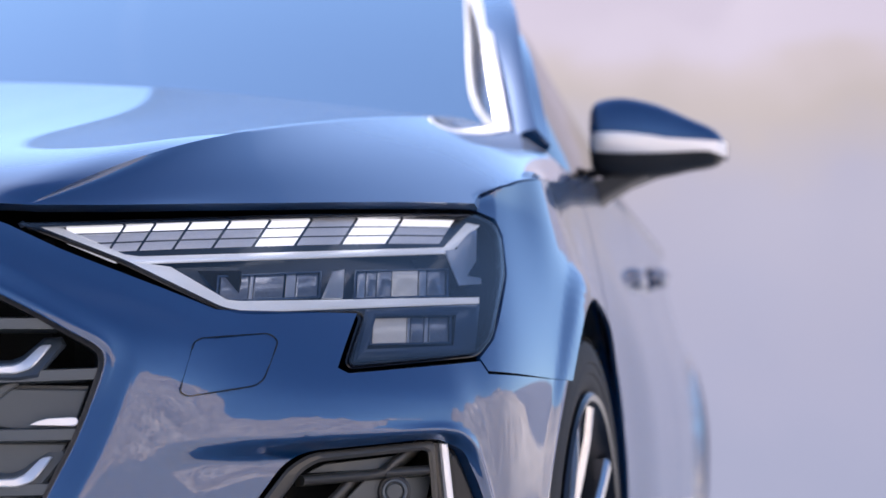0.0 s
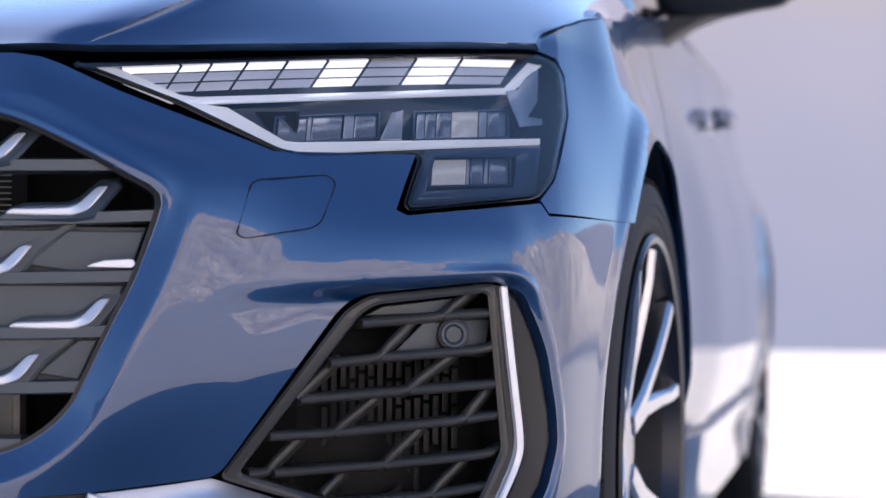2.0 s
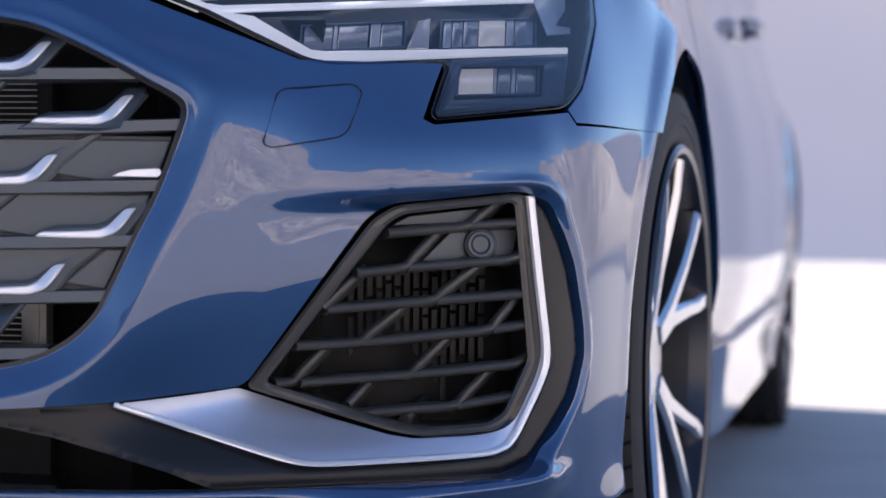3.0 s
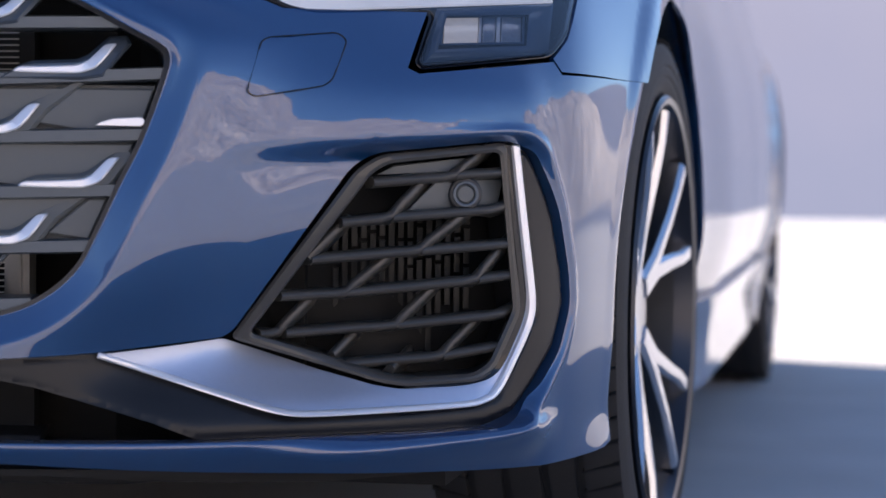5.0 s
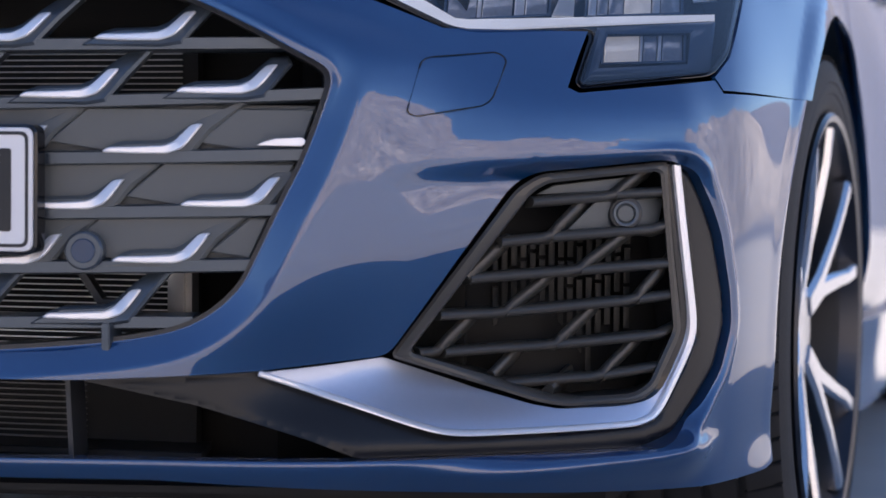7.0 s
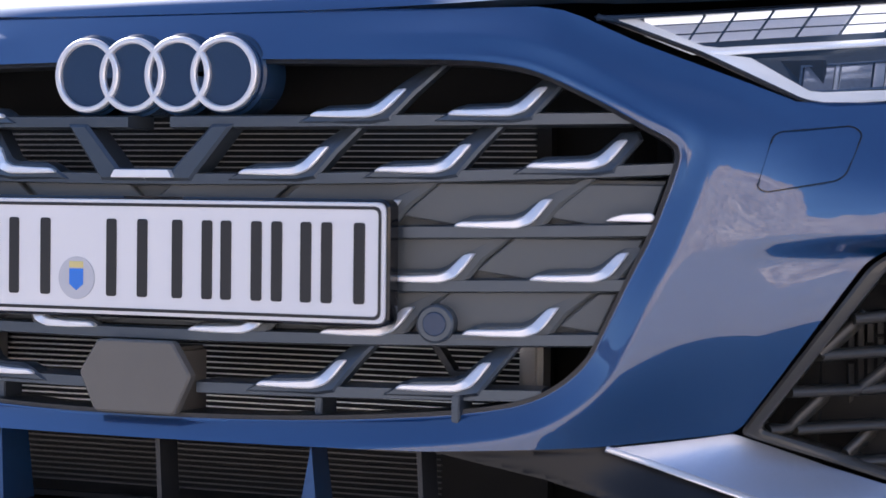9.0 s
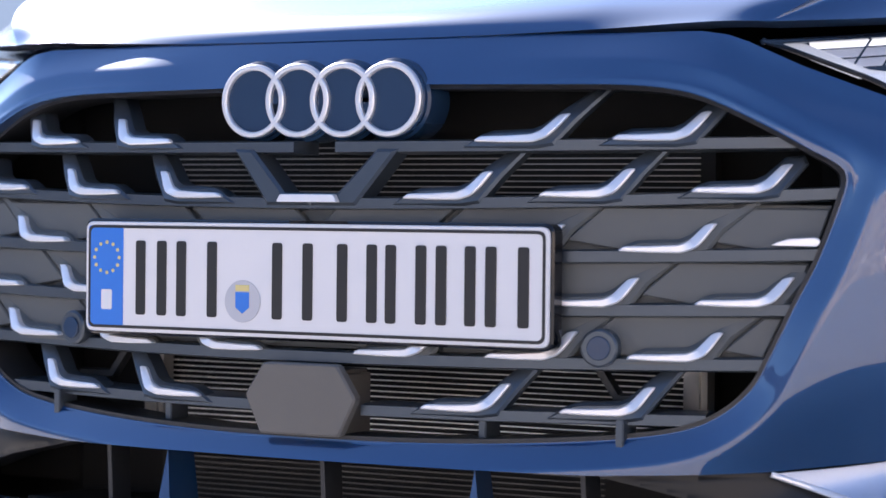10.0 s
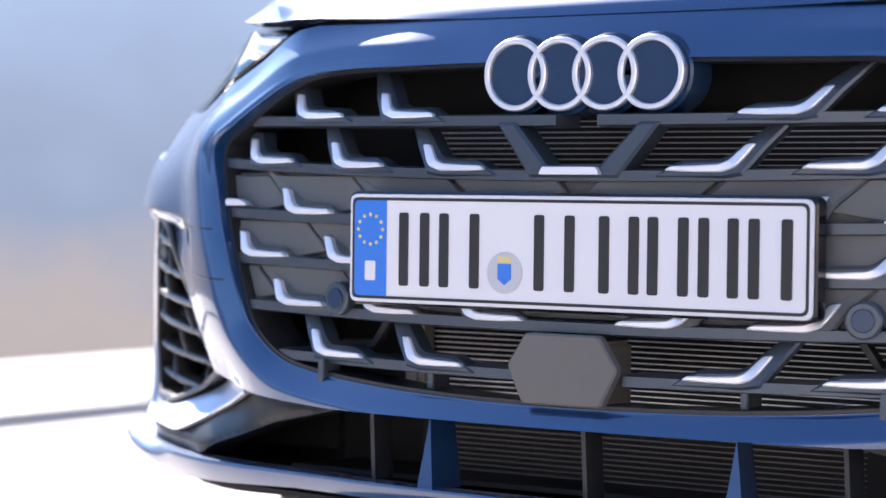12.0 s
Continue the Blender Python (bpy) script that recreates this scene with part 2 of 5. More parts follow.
_m = np.vstack([_c[20:0:-1] * [-1, 1], _c, _c[-2:-22:-1] * [-1, 1]])   # even out the curve's bends
_c = np.stack([np.convolve(_m[:, 0], _k / _k.sum(), "valid"), np.convolve(_m[:, 1], _k / _k.sum(), "valid")], 1)
_s = np.concatenate([[0], np.cumsum(np.hypot(*np.diff(_c, axis=0).T))])
_t = np.gradient(_c, axis=0)
_t /= np.hypot(_t[:, 0], _t[:, 1])[:, None]
FRONT = 1.35   # arc length up to which x grows


def s_of_x(x):
    k = _s < FRONT
    return float(np.sign(x) * np.interp(abs(x), _c[k, 0], _s[k]))


def s_of_y(y):
    k = (_s > 0.05) & (_c[:, 1] < 4.15)
    return float(np.interp(y, _c[k, 1], _s[k]))


WHEELS = (0.885, 3.515)
AXLE = 0.323
SWEEP = 0.15


def body_offset(s, z, y):
    """How far the body's skin stands off the plan's outline: tuck at the sill, roll-in at the shoulder, flared arches."""
    high = np.clip((y - 0.37) / 0.55, 0, 1) ** 0.8
    off = -high * 0.098 * smooth01(z, 0.46, 0.97) ** 1.4 - smooth01(y, 0.54, 0.95) * 0.05 * smooth01(-z, -0.42, -0.2)
    for wy in WHEELS:
        r = np.hypot(y - wy, z - AXLE)
        off = off + (0.004 * np.exp(-((r - 0.37) / 0.05) ** 2) + 0.008 * (1 - smooth01(r, 0.388, 0.418))) * smooth01(y, 0.42, 0.75)
    off = off - 0.12 * 0.012 * np.logaddexp(0, (0.315 - z) / 0.012) * smooth01(y, 0.30, 0.38) * (1 - smooth01(y, 0.55, 0.70))
    return off - 0.020 * smooth01(y, 0.98, 1.20) * (1 - smooth01(y, 1.30, 1.75)) * (1 - smooth01(z, 0.62, 0.85))


def swept(p):
    """The front's upper corners sweep back: lamps, wings and the bonnet's edge."""
    x, y, z = np.abs(p[..., 0]), p[..., 1], p[..., 2]
    k = SWEEP * smooth01(z, 0.555, 0.785) * smooth01(x, 0.48, 0.83) * (1 - smooth01(y, 0.30, 0.95))
    return p + np.stack([-0.144 * k * np.sign(p[..., 0]), k, 0.108 * k], -1)


def surf(s, z, off=0.0):
    """Points on the body's skin at arc lengths s and heights z, off metres outside it."""
    s, z = np.asarray(s, float), np.asarray(z, float)
    a = np.abs(s)
    x, y = np.interp(a, _s, _c[:, 0]), np.interp(a, _s, _c[:, 1])
    nx, ny = np.interp(a, _s, _t[:, 1]), -np.interp(a, _s, _t[:, 0])
    d = off + body_offset(s, z, y)
    lean = 0.034 * smooth01(z, 0.38, 0.80)
    mid = 1 - smooth01(x, 0.3, 0.52)
    lean = (lean + 0.013 * (1 - smooth01(z, 0.42, 0.62)) * mid) * (1 - smooth01(y, 0.35, 0.8))
    lean = lean + 2.6 * np.clip(z - 0.60, 0, 0.14) ** 2 * (1 - smooth01(x, 0.25, 0.52)) * (y < 2)
    fade = (1 - smooth01(y, 0.36, 0.72)) * (y < 2)
    roll = 1.95 * np.clip(z - 0.565, 0, 0.20) ** 2 * smooth01(x, 0.38, 0.52) * fade
    fold = 0.391 + 0.40 * (np.clip(x, 0.42, 0.64) - 0.453)
    roll = roll + 0.38 * 0.013 * np.logaddexp(0, (fold - z) / 0.013) * smooth01(x, 0.36, 0.50) * (1 - smooth01(y, 0.13, 0.34)) * smooth01(z, 0.255, 0.338) * (y < 2)
    x, lean = x - 0.2 * roll, lean + roll
    sg = np.where(s < 0, -1.0, 1.0)
    return swept(np.stack([sg * (x + nx * d), y + ny * d + lean, z], -1))


def at(x, z, off=0.0):
    return Vector(surf(s_of_x(x), z, off))


def sz(poly):
    """Front-view outline (x, z) to (arc, z)."""
    return [(s_of_x(x), z) for x, z in poly]


def mirror(poly):
    return [(-x, z) for x, z in reversed(poly)]


def fine(poly, step, closed=True):
    out = []
    n = len(poly)
    for i in range(n if closed else n - 1):
        a, b = np.array(poly[i], float), np.array(poly[(i + 1) % n], float)
        k = max(1, int(np.ceil(np.hypot(*(b - a)) / step)))
        out += [tuple(a + (b - a) * j / k) for j in range(k)]
    if not closed:
        out.append(tuple(poly[-1]))
    return out


def rounded(poly, r, n=5):
    """Rounds the corners of a closed outline."""
    out = []
    m = len(poly)
    for i in range(m):
        p, a, b = (np.array(poly[k % m], float) for k in (i, i - 1, i + 1))
        u, v = a - p, b - p
        lu, lv = np.hypot(*u), np.hypot(*v)
        d = min(r, lu * 0.45, lv * 0.45)
        p1, p2 = p + u / lu * d, p + v / lv * d
        for j in range(n + 1):
            t = j / n
            out.append(tuple((1 - t) ** 2 * p1 + 2 * t * (1 - t) * p + t * t * p2))
    return out


def inside(pts, poly):
    x, y = pts[:, 0], pts[:, 1]
    r = np.zeros(len(pts), bool)
    for (x1, y1), (x2, y2) in zip(poly, poly[1:] + poly[:1]):
        if y1 != y2:
            r ^= ((y1 > y) != (y2 > y)) & (x < (x2 - x1) * (y - y1) / (y2 - y1) + x1)
    return r


def dist(pts, poly, closed=True):
    d = np.full(len(pts), 9.0)
    q = list(zip(poly, poly[1:] + poly[:1])) if closed else list(zip(poly[:-1], poly[1:]))
    for a, b in q:
        a, b = np.array(a), np.array(b)
        ab = b - a
        t = np.clip(((pts - a) @ ab) / max(ab @ ab, 1e-12), 0, 1)
        d = np.minimum(d, np.hypot(*(pts - a - t[:, None] * ab).T))
    return d


def signed(pts, poly):
    return np.where(inside(pts, poly), 1, -1) * dist(pts, poly)


def sheet(outline, holes=(), step=0.01, off=0.0, relief=None, lip=0.02, place=surf, edge=None, around=()):
    """A curved skin with holes, cut in (arc, z), with its edges turned inwards by lip metres."""
    loops = [fine(p, edge or step) for p in (outline, *holes)]
    pts = [p for lp in loops for p in lp]
    edges, k = [], 0
    for lp in loops:
        edges += [(k + i, k + (i + 1) % len(lp)) for i in range(len(lp))]
        k += len(lp)
    o = np.array(outline)
    gx, gz = np.meshgrid(np.arange(o[:, 0].min(), o[:, 0].max(), step), np.arange(o[:, 1].min(), o[:, 1].max(), step))
    gx = gx + (np.arange(gx.shape[0]) % 2)[:, None] * step / 2
    g = np.stack([gx.ravel(), gz.ravel()], 1)
    keep = inside(g, loops[0]) & (dist(g, loops[0]) > step * 0.5)
    for h in loops[1:]:
        keep &= ~inside(g, h) & (dist(g, h) > step * 0.5)
    g = g[keep]
    for loop, ds in around:   # finer rows of points along a loop
        near = dist(g, loop)
        g = g[near > max(ds) + step * 0.4]
        more = np.array([p for d in ds for p in fine(inset_poly(loop, -d), 0.0045)])
        ok = inside(more, loops[0]) & (dist(more, loops[0]) > step * 0.4)
        for h in loops[1:]:
            ok &= ~inside(more, h) & (dist(more, h) > 0.0012)
        g = np.vstack([g, more[ok]])
    allp = [Vector(p) for p in pts] + [Vector(p) for p in g]
    v2, e2, f2, *_ = delaunay_2d_cdt(allp, edges, [], 0, 1e-6)
    v2 = np.array([tuple(v) for v in v2])
    cen = np.array([v2[list(f)].mean(0) for f in f2])
    ok = inside(cen, loops[0])
    for h in loops[1:]:
        ok &= ~inside(cen, h)
    d = off + (relief(v2) if relief else 0.0)
    P = place(v2[:, 0], v2[:, 1], d)
    E = 0.002
    rel = relief or (lambda q: 0.0)
    du = place(v2[:, 0] + E, v2[:, 1], off + rel(v2 + [E, 0])) - place(v2[:, 0] - E, v2[:, 1], off + rel(v2 - [E, 0]))
    dv = place(v2[:, 0], v2[:, 1] + E, off + rel(v2 + [0, E])) - place(v2[:, 0], v2[:, 1] - E, off + rel(v2 - [0, E]))
    N = np.cross(du, dv)
    N /= np.linalg.norm(N, axis=1)[:, None] + 1e-12
    bm = bmesh.new()
    layer = bm.verts.layers.float_vector.new("skin_normal")
    vs = [bm.verts.new(p) for p in P]
    for v, k in zip(vs, N):
        v[layer] = k
    for f, k in zip(f2, ok):
        if k:
            bm.faces.new([vs[i] for i in f])
    if lip:
        Q = place(v2[:, 0], v2[:, 1], d - lip)
        be = [e for e in bm.edges if len(e.link_faces) == 1]
        idx = {v: i for i, v in enumerate(vs)}
        made, twin = {}, {}
        for e in be:
            for v in e.verts:
                if v not in made:
                    made[v], twin[v] = bm.verts.new(Q[idx[v]]), bm.verts.new(v.co)
        for e in be:
            a, b = e.verts
            bm.faces.new((twin[a], twin[b], made[b], made[a]))
    bmesh.ops.delete(bm, geom=[v for v in bm.verts if not v.link_faces], context="VERTS")
    return bm


def inset_poly(poly, d):
    P = np.array(poly, float)
    A = 0.5 * np.sum(P[:, 0] * np.roll(P[:, 1], -1) - np.roll(P[:, 0], -1) * P[:, 1])
    sg = 1 if A > 0 else -1
    out = []
    n = len(P)
    for i in range(n):
        u, v = P[i] - P[i - 1], P[(i + 1) % n] - P[i]
        u, v = u / (np.hypot(*u) + 1e-9), v / (np.hypot(*v) + 1e-9)
        nn = np.array([-u[1] - v[1], u[0] + v[0]]) * sg
        q = max(np.dot(nn, nn) / 2, 0.4)
        out.append(tuple(P[i] + nn / q * d))
    return out


def slab(poly, off, depth, bevel=0.0015, place=None):
    """A solid plate of an outline (x, z) on the body's skin, with chamfered edges. Its face stands off metres outside the skin."""
    place = place or at
    bm = bmesh.new()
    n = len(poly)
    rings = [[bm.verts.new(place(x, z, off - depth)) for x, z in poly],
             [bm.verts.new(place(x, z, off - bevel)) for x, z in poly],
             [bm.verts.new(place(x, z, off)) for x, z in inset_poly(poly, bevel)]]
    for a, b in zip(rings, rings[1:]):
        for i in range(n):
            bm.faces.new((a[i], a[(i + 1) % n], b[(i + 1) % n], b[i]))
    top = inset_poly(poly, bevel)
    _, _, tris, *_ = delaunay_2d_cdt([Vector(p) for p in top], [(i, (i + 1) % n) for i in range(n)], [], 1, 1e-7)
    for t in tris:
        if max(t) < n:
            bm.faces.new([rings[2][i] for i in t])
            bm.faces.new([rings[0][i] for i in reversed(t)])
    return bm


def merge(*bms):
    out = bmesh.new()
    for b in bms:
        me = bpy.data.meshes.new("tmp")
        b.to_mesh(me)
        b.free()
        out.from_mesh(me)
        bpy.data.meshes.remove(me)
    return out


def box(x0, x1, y0, y1, z0, z1, bevel=0.0, turn=None):
    bm = bmesh.new()
    bmesh.ops.create_cube(bm, size=1, matrix=Matrix.Translation(((x0 + x1) / 2, (y0 + y1) / 2, (z0 + z1) / 2)) @ Matrix.Diagonal((x1 - x0, y1 - y0, z1 - z0, 1)))
    if bevel:
        bmesh.ops.bevel(bm, geom=list(bm.edges), offset=bevel, segments=2, affect="EDGES")
    if turn:
        bm.transform(turn)
    return bm


def sweep(points, w, h, up=(0, 0, 1), chamfer=0.3, taper=None, depth_dir=None, rounded_front=False):
    """A bar with a chamfered section, w wide along up and h deep, along points."""
    P = [Vector(p) for p in points]
    bm = bmesh.new()
    rings = []
    for i, p in enumerate(P):
        t = (P[min(i + 1, len(P) - 1)] - P[max(i - 1, 0)]).normalized()
        dd = Vector(depth_dir or (0, 1, 0))
        b = (dd - t * dd.dot(t)).normalized()
        a = t.cross(b).normalized()
        k = taper[i] if taper else 1.0
        c = chamfer
        sec = [(-1, -1 + c * 2), (-1 + c, -1), (1 - c, -1), (1, -1 + c * 2), (1, 1), (-1, 1)]
        if rounded_front:
            sec = [(-1, 0.1), (-0.92, -0.45), (-0.68, -0.78), (-0.35, -0.95), (0, -1), (0.35, -0.95), (0.68, -0.78), (0.92, -0.45), (1, 0.1), (1, 1), (-1, 1)]
        rings.append([bm.verts.new(p + a * (u * w / 2 * k) + b * (v * h / 2)) for u, v in sec])
    for r, q in zip(rings, rings[1:]):
        n = len(r)
        for i in range(n):
            bm.faces.new((r[i], r[(i + 1) % n], q[(i + 1) % n], q[i]))
    bm.faces.new(rings[0])
    bm.faces.new(rings[-1])
    return bm


def lathe(profile, segs=64, axis="x"):
    """Turns (x, r) points round the x axis."""
    bm = bmesh.new()
    rings = []
    for k in range(segs):
        a = 2 * math.pi * k / segs
        rings.append([bm.verts.new((x, r * math.cos(a), r * math.sin(a))) for x, r in profile])
    for k in range(segs):
        a, b = rings[k], rings[(k + 1) % segs]
        for i in range(len(profile) - 1):
            bm.faces.new((a[i], a[i + 1], b[i + 1], b[i]))
    return bm


def grid(fn, nu, nv):
    bm = bmesh.new()
    V = [[bm.verts.new(fn(i / nu, j / nv)) for j in range(nv + 1)] for i in range(nu + 1)]
    for i in range(nu):
        for j in range(nv):
            bm.faces.new((V[i][j], V[i + 1][j], V[i + 1][j + 1], V[i][j + 1]))
    return bm


def thick(bm, t):
    bmesh.ops.recalc_face_normals(bm, faces=bm.faces)
    bmesh.ops.solidify(bm, geom=list(bm.faces), thickness=t)
    return bm


# ---- ground and distance ----
def ground_z(x, y):
    """Level forecourt with a fall beyond its western and northern edges."""
    d = max(-3.95 - x, y - 17.8, 0)
    return -0.32 * d if d < 250 else -80 - 0.02 * (d - 250)


xs = [-2500, -1500, -900, -600, -400, -250, -150, -80, -40, -20, -10, -6, -3.95, -3, -2, -1, 0, 1, 2, 3, 5, 8, 12, 20, 40, 80, 200, 500, 1200, 2500]
ys = [-2500, -1200, -500, -200, -80, -40, -20, -10, -6, -4, -3, -2, -1, 0, 1, 2, 3, 4, 6, 9, 13, 17.8, 22, 30, 50, 90, 160, 270, 450, 700, 1200, 2500]
bm = bmesh.new()
V = [[bm.verts.new((x, y, ground_z(x, y))) for y in ys] for x in xs]
for i in range(len(xs) - 1):
    for j in range(len(ys) - 1):
        bm.faces.new((V[i][j], V[i + 1][j], V[i + 1][j + 1], V[i][j + 1]))
tagged(part("ground", bm, ASPHALT, None, smooth=False), "pale grey asphalt forecourt, sunlit beyond the car's shadow", "ground", kind="structure")


def ridge(name, radius, a0, a1, base, height, mat, label, seed, rough=0.25, n=220, rows=14, depth=0.35, lower=None):
    """A range of hills along an arc round the place, rising away from it."""
    bm = bmesh.new()
    V = []
    for i in range(n + 1):
        a = radians(a0 + (a1 - a0) * i / n)
        end = float(smooth01(i / n, 0, 0.2) * (1 - smooth01(i / n, 0.8, 1)))
        row = []
        for j in range(rows + 1):
            t = j / rows
            r = radius * (1 + depth * t)
            p = Vector((math.sin(a) * r, math.cos(a) * r, 0))
            top = height * (1 - 0.55 * float(smooth01(a, radians(lower[0]), radians(lower[1])))) if lower else base + 1 + (height - base - 1) * end
            h = base + (top - base) * t ** 0.8
            q = p / radius * 3.0
            h += top * rough * t * (noise.fractal(Vector((q.x, q.y, seed)), 1.0, 2.0, 7))
            row.append(bm.verts.new((p.x, p.y, h)))
        V.append(row)
    for i in range(n):
        for j in range(rows):
            bm.faces.new((V[i][j], V[i + 1][j], V[i + 1][j + 1], V[i][j + 1]))
    return tagged(part(name, bm, mat, None), label, "hills", kind="structure")


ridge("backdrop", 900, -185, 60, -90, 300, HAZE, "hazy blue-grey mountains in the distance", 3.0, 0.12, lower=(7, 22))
ridge("backdrop", 70, 22, 140, -0.5, 19.0, SCRUB, "sunlit grey rocky slope", 8.0, 0.4, n=520, rows=26)
ridge("backdrop", 60, 92, 196, -0.5, 24.0, SCRUB, "sunlit grey rocky slope", 5.0, 0.35, n=520, rows=26)

# low raised edging along the forecourt's western side
bm = bmesh.new()
for k in range(14):
    bm = merge(bm, box(-3.9, -2.68, -2.0 + k * 1.5, -0.508 + k * 1.5, -0.05, 0.028, 0.008))
tagged(part("pavement", bm, CONCRETE, None), "pale concrete edging raised a little above the asphalt", "pavement", kind="structure")

# ---- the car ----
car = tagged(new("car"), "blue metallic hatchback with dark grille and silver trim, parked on asphalt", "car")

GRILLE_R = [(0.06, 0.6775), (0.15, 0.677), (0.24, 0.6758), (0.30, 0.6748), (0.345, 0.6712), (0.384, 0.662), (0.434, 0.639), (0.474, 0.617), (0.499, 0.603), (0.507, 0.592), (0.505, 0.572), (0.489, 0.519),
            (0.471, 0.478), (0.449, 0.428), (0.435, 0.402), (0.410, 0.379), (0.376, 0.363), (0.321, 0.353), (0.255, 0.347), (0.189, 0.343), (0.12, 0.3405), (0.05, 0.3395)]
GRILLE = GRILLE_R + mirror(GRILLE_R)
MOUTH_R = [(0.2947, 0.3198), (0.4513, 0.328), (0.5586, 0.3397), (0.6606, 0.495), (0.6787, 0.508), (0.7824, 0.521), (0.8045, 0.5105), (0.8145, 0.4825), (0.8235, 0.4495), (0.831, 0.394), (0.8325, 0.3595), (0.825, 0.316), (0.810, 0.2845), (0.7935, 0.259), (0.771, 0.2485), (0.5464, 0.2488), (0.3529, 0.2486)]
MOUTH = MOUTH_R + mirror(MOUTH_R)


def arch_sz(i0, i1, wy, r=0.37):
    return [(s_of_y(wy - r * math.cos(a)), AXLE + r * math.sin(a)) for a in np.linspace(i0, i1, 36)]


TOP_R = [(0.10, 0.7250), (0.25, 0.7250), (0.370, 0.7245), (0.396, 0.7205), (0.415, 0.714), (0.464, 0.692), (0.596, 0.638), (0.712, 0.638), (0.697, 0.586), (0.706, 0.581), (0.816, 0.597), (0.823, 0.585)]
corner = [(s_of_x(0.872) , 0.586), (s_of_y(0.885 - 0.37 * math.cos(0.79)), 0.588)]
a_top = math.asin((0.586 - AXLE) / 0.37)
rear = [(s, z) for s, z in reversed(arch_sz(-0.3, a_top, WHEELS[0]))]
BOT_R = [(0.858, 0.2060), (0.846, 0.2035), (0.819, 0.203), (0.654, 0.214), (0.357, 0.230)]
half = sz(TOP_R) + rear + sz(BOT_R)
bumper_outline = half + [(-s, z) for s, z in reversed(half)]

def round_loop(poly, n=5):
    """A closed smooth curve through the corners of an outline."""
    p = list(poly)
    return [tuple(q) for q in crom(p[-1:] + p + p[:2], n)[n:n + n * len(p)]]


GRILLE_LOOP = round_loop(GRILLE)
frame_sz, mouth_sz = sz(GRILLE_LOOP), sz(rounded(MOUTH, 0.012))
_p = [(0.575, 0.519), (0.70, 0.527), (0.780, 0.533), (0.806, 0.522), (0.820, 0.49), (0.835, 0.40), (0.838, 0.345), (0.818, 0.285), (0.795, 0.248), (0.70, 0.232), (0.58, 0.235), (0.50, 0.30), (0.52, 0.40), (0.545, 0.50)]
POCKET = sz([tuple(p) for p in crom(_p + _p[:1], 6)[:-1]])


def bumper_relief(p):
    q = np.abs(p * [1, 0]) + p * [0, 1]
    d = dist(q, frame_sz)
    low = 0.005 - 0.0075 * (1 - smooth01(p[:, 1], 0.37, 0.47))
    reach = 0.125 - 0.070 * smooth01(p[:, 1], 0.60, 0.66)
    inner = low + (0.017 - low) * (d / 0.025) ** 0.85
    inner = inner + (0.0145 + 0.0025 * (d / 0.025) + 0.0018 * np.exp(-((d - 0.0055) / 0.003) ** 2) - inner) * smooth01(p[:, 1], 0.545, 0.635)
    outer = 0.017 * (1 - smooth01(d, -0.005, reach)) / (1 - smooth01(0.025, -0.005, reach))
    ring = -0.0011 * np.logaddexp(-inner / 0.0011, -outer / 0.0011)   # bevelled frame round the grille, its crest a little rounded
    g = signed(q, POCKET)
    w = smooth01(q[:, 0], 0.545, 0.74)
    flank = smooth01(q[:, 0], s_of_x(0.785), s_of_x(0.835))
    ledge = w * ((0.012 - 0.007 * flank) * np.exp(-(np.minimum(g + 0.004, 0) / (0.055 - 0.040 * flank)) ** 2) - (0.026 - 0.018 * flank) * smooth01(g, 0.002, 0.026))
    chin = 0.012 * smooth01(-p[:, 1], -0.262, -0.244) - 0.034 * smooth01(-p[:, 1], -0.250, -0.195)
    ring = ring * (1 - 0.45 * smooth01(p[:, 1], 0.60, 0.68))
    ring = ring * (1 - smooth01(p[:, 1], 0.62, 0.66) * (1 - smooth01(q[:, 0], 0.14, 0.3)))
    y = np.interp(q[:, 0], _s, _c[:, 1])
    lip = -0.007 * np.exp(-np.clip(np.hypot(y - WHEELS[0], p[:, 1] - AXLE) - 0.37, 0, 1) / 0.007) * (y > 0.4)
    rim = 0.0035 * np.exp(-((dist(q, mouth_sz) - 0.0085) / 0.0055) ** 2) * smooth01(q[:, 0], s_of_x(0.70), s_of_x(0.79))
    swell = 0.0095 * np.exp(-((p[:, 1] - 0.200) / 0.030) ** 2 - ((y - 0.485) / 0.055) ** 2)   # low swelling ahead of the wheel, added to catch an oval reflection of sunlit ground
    return ring + ledge * (1 - flank) + chin * (1 - flank) + lip + rim + swell


part("front_bumper", sheet(bumper_outline, [frame_sz, mouth_sz], 0.0055, relief=bumper_relief, lip=0.03, edge=0.0045, around=[(frame_sz, [0.002, 0.0045, 0.0075, 0.011, 0.0145, 0.0185, 0.0215, 0.0235, 0.0255, 0.0275, 0.030, 0.034]), (mouth_sz, [0.0025, 0.005, 0.0075, 0.010, 0.0125, 0.016])]), PAINT, car, "blue painted bumper skin")


SHOULDER_Y = [0.33, 0.36, 0.43, 0.52, 0.62, 1.0, 1.3, 1.5, 1.7, 2.5, 3.6, 4.3]
SHOULDER_Z = [0.766, 0.782, 0.799, 0.805, 0.812, 0.848, 0.884, 0.915, 0.935, 0.945, 0.96, 0.95]


def shoulder(y):
    """Height of the shut line between bonnet and wing, and of the shoulder behind it."""
    r = min(max(y - 0.33, 0.004), 0.12)
    return float(np.mean(np.interp(np.linspace(y - r, y + r, 15), SHOULDER_Y, SHOULDER_Z)))


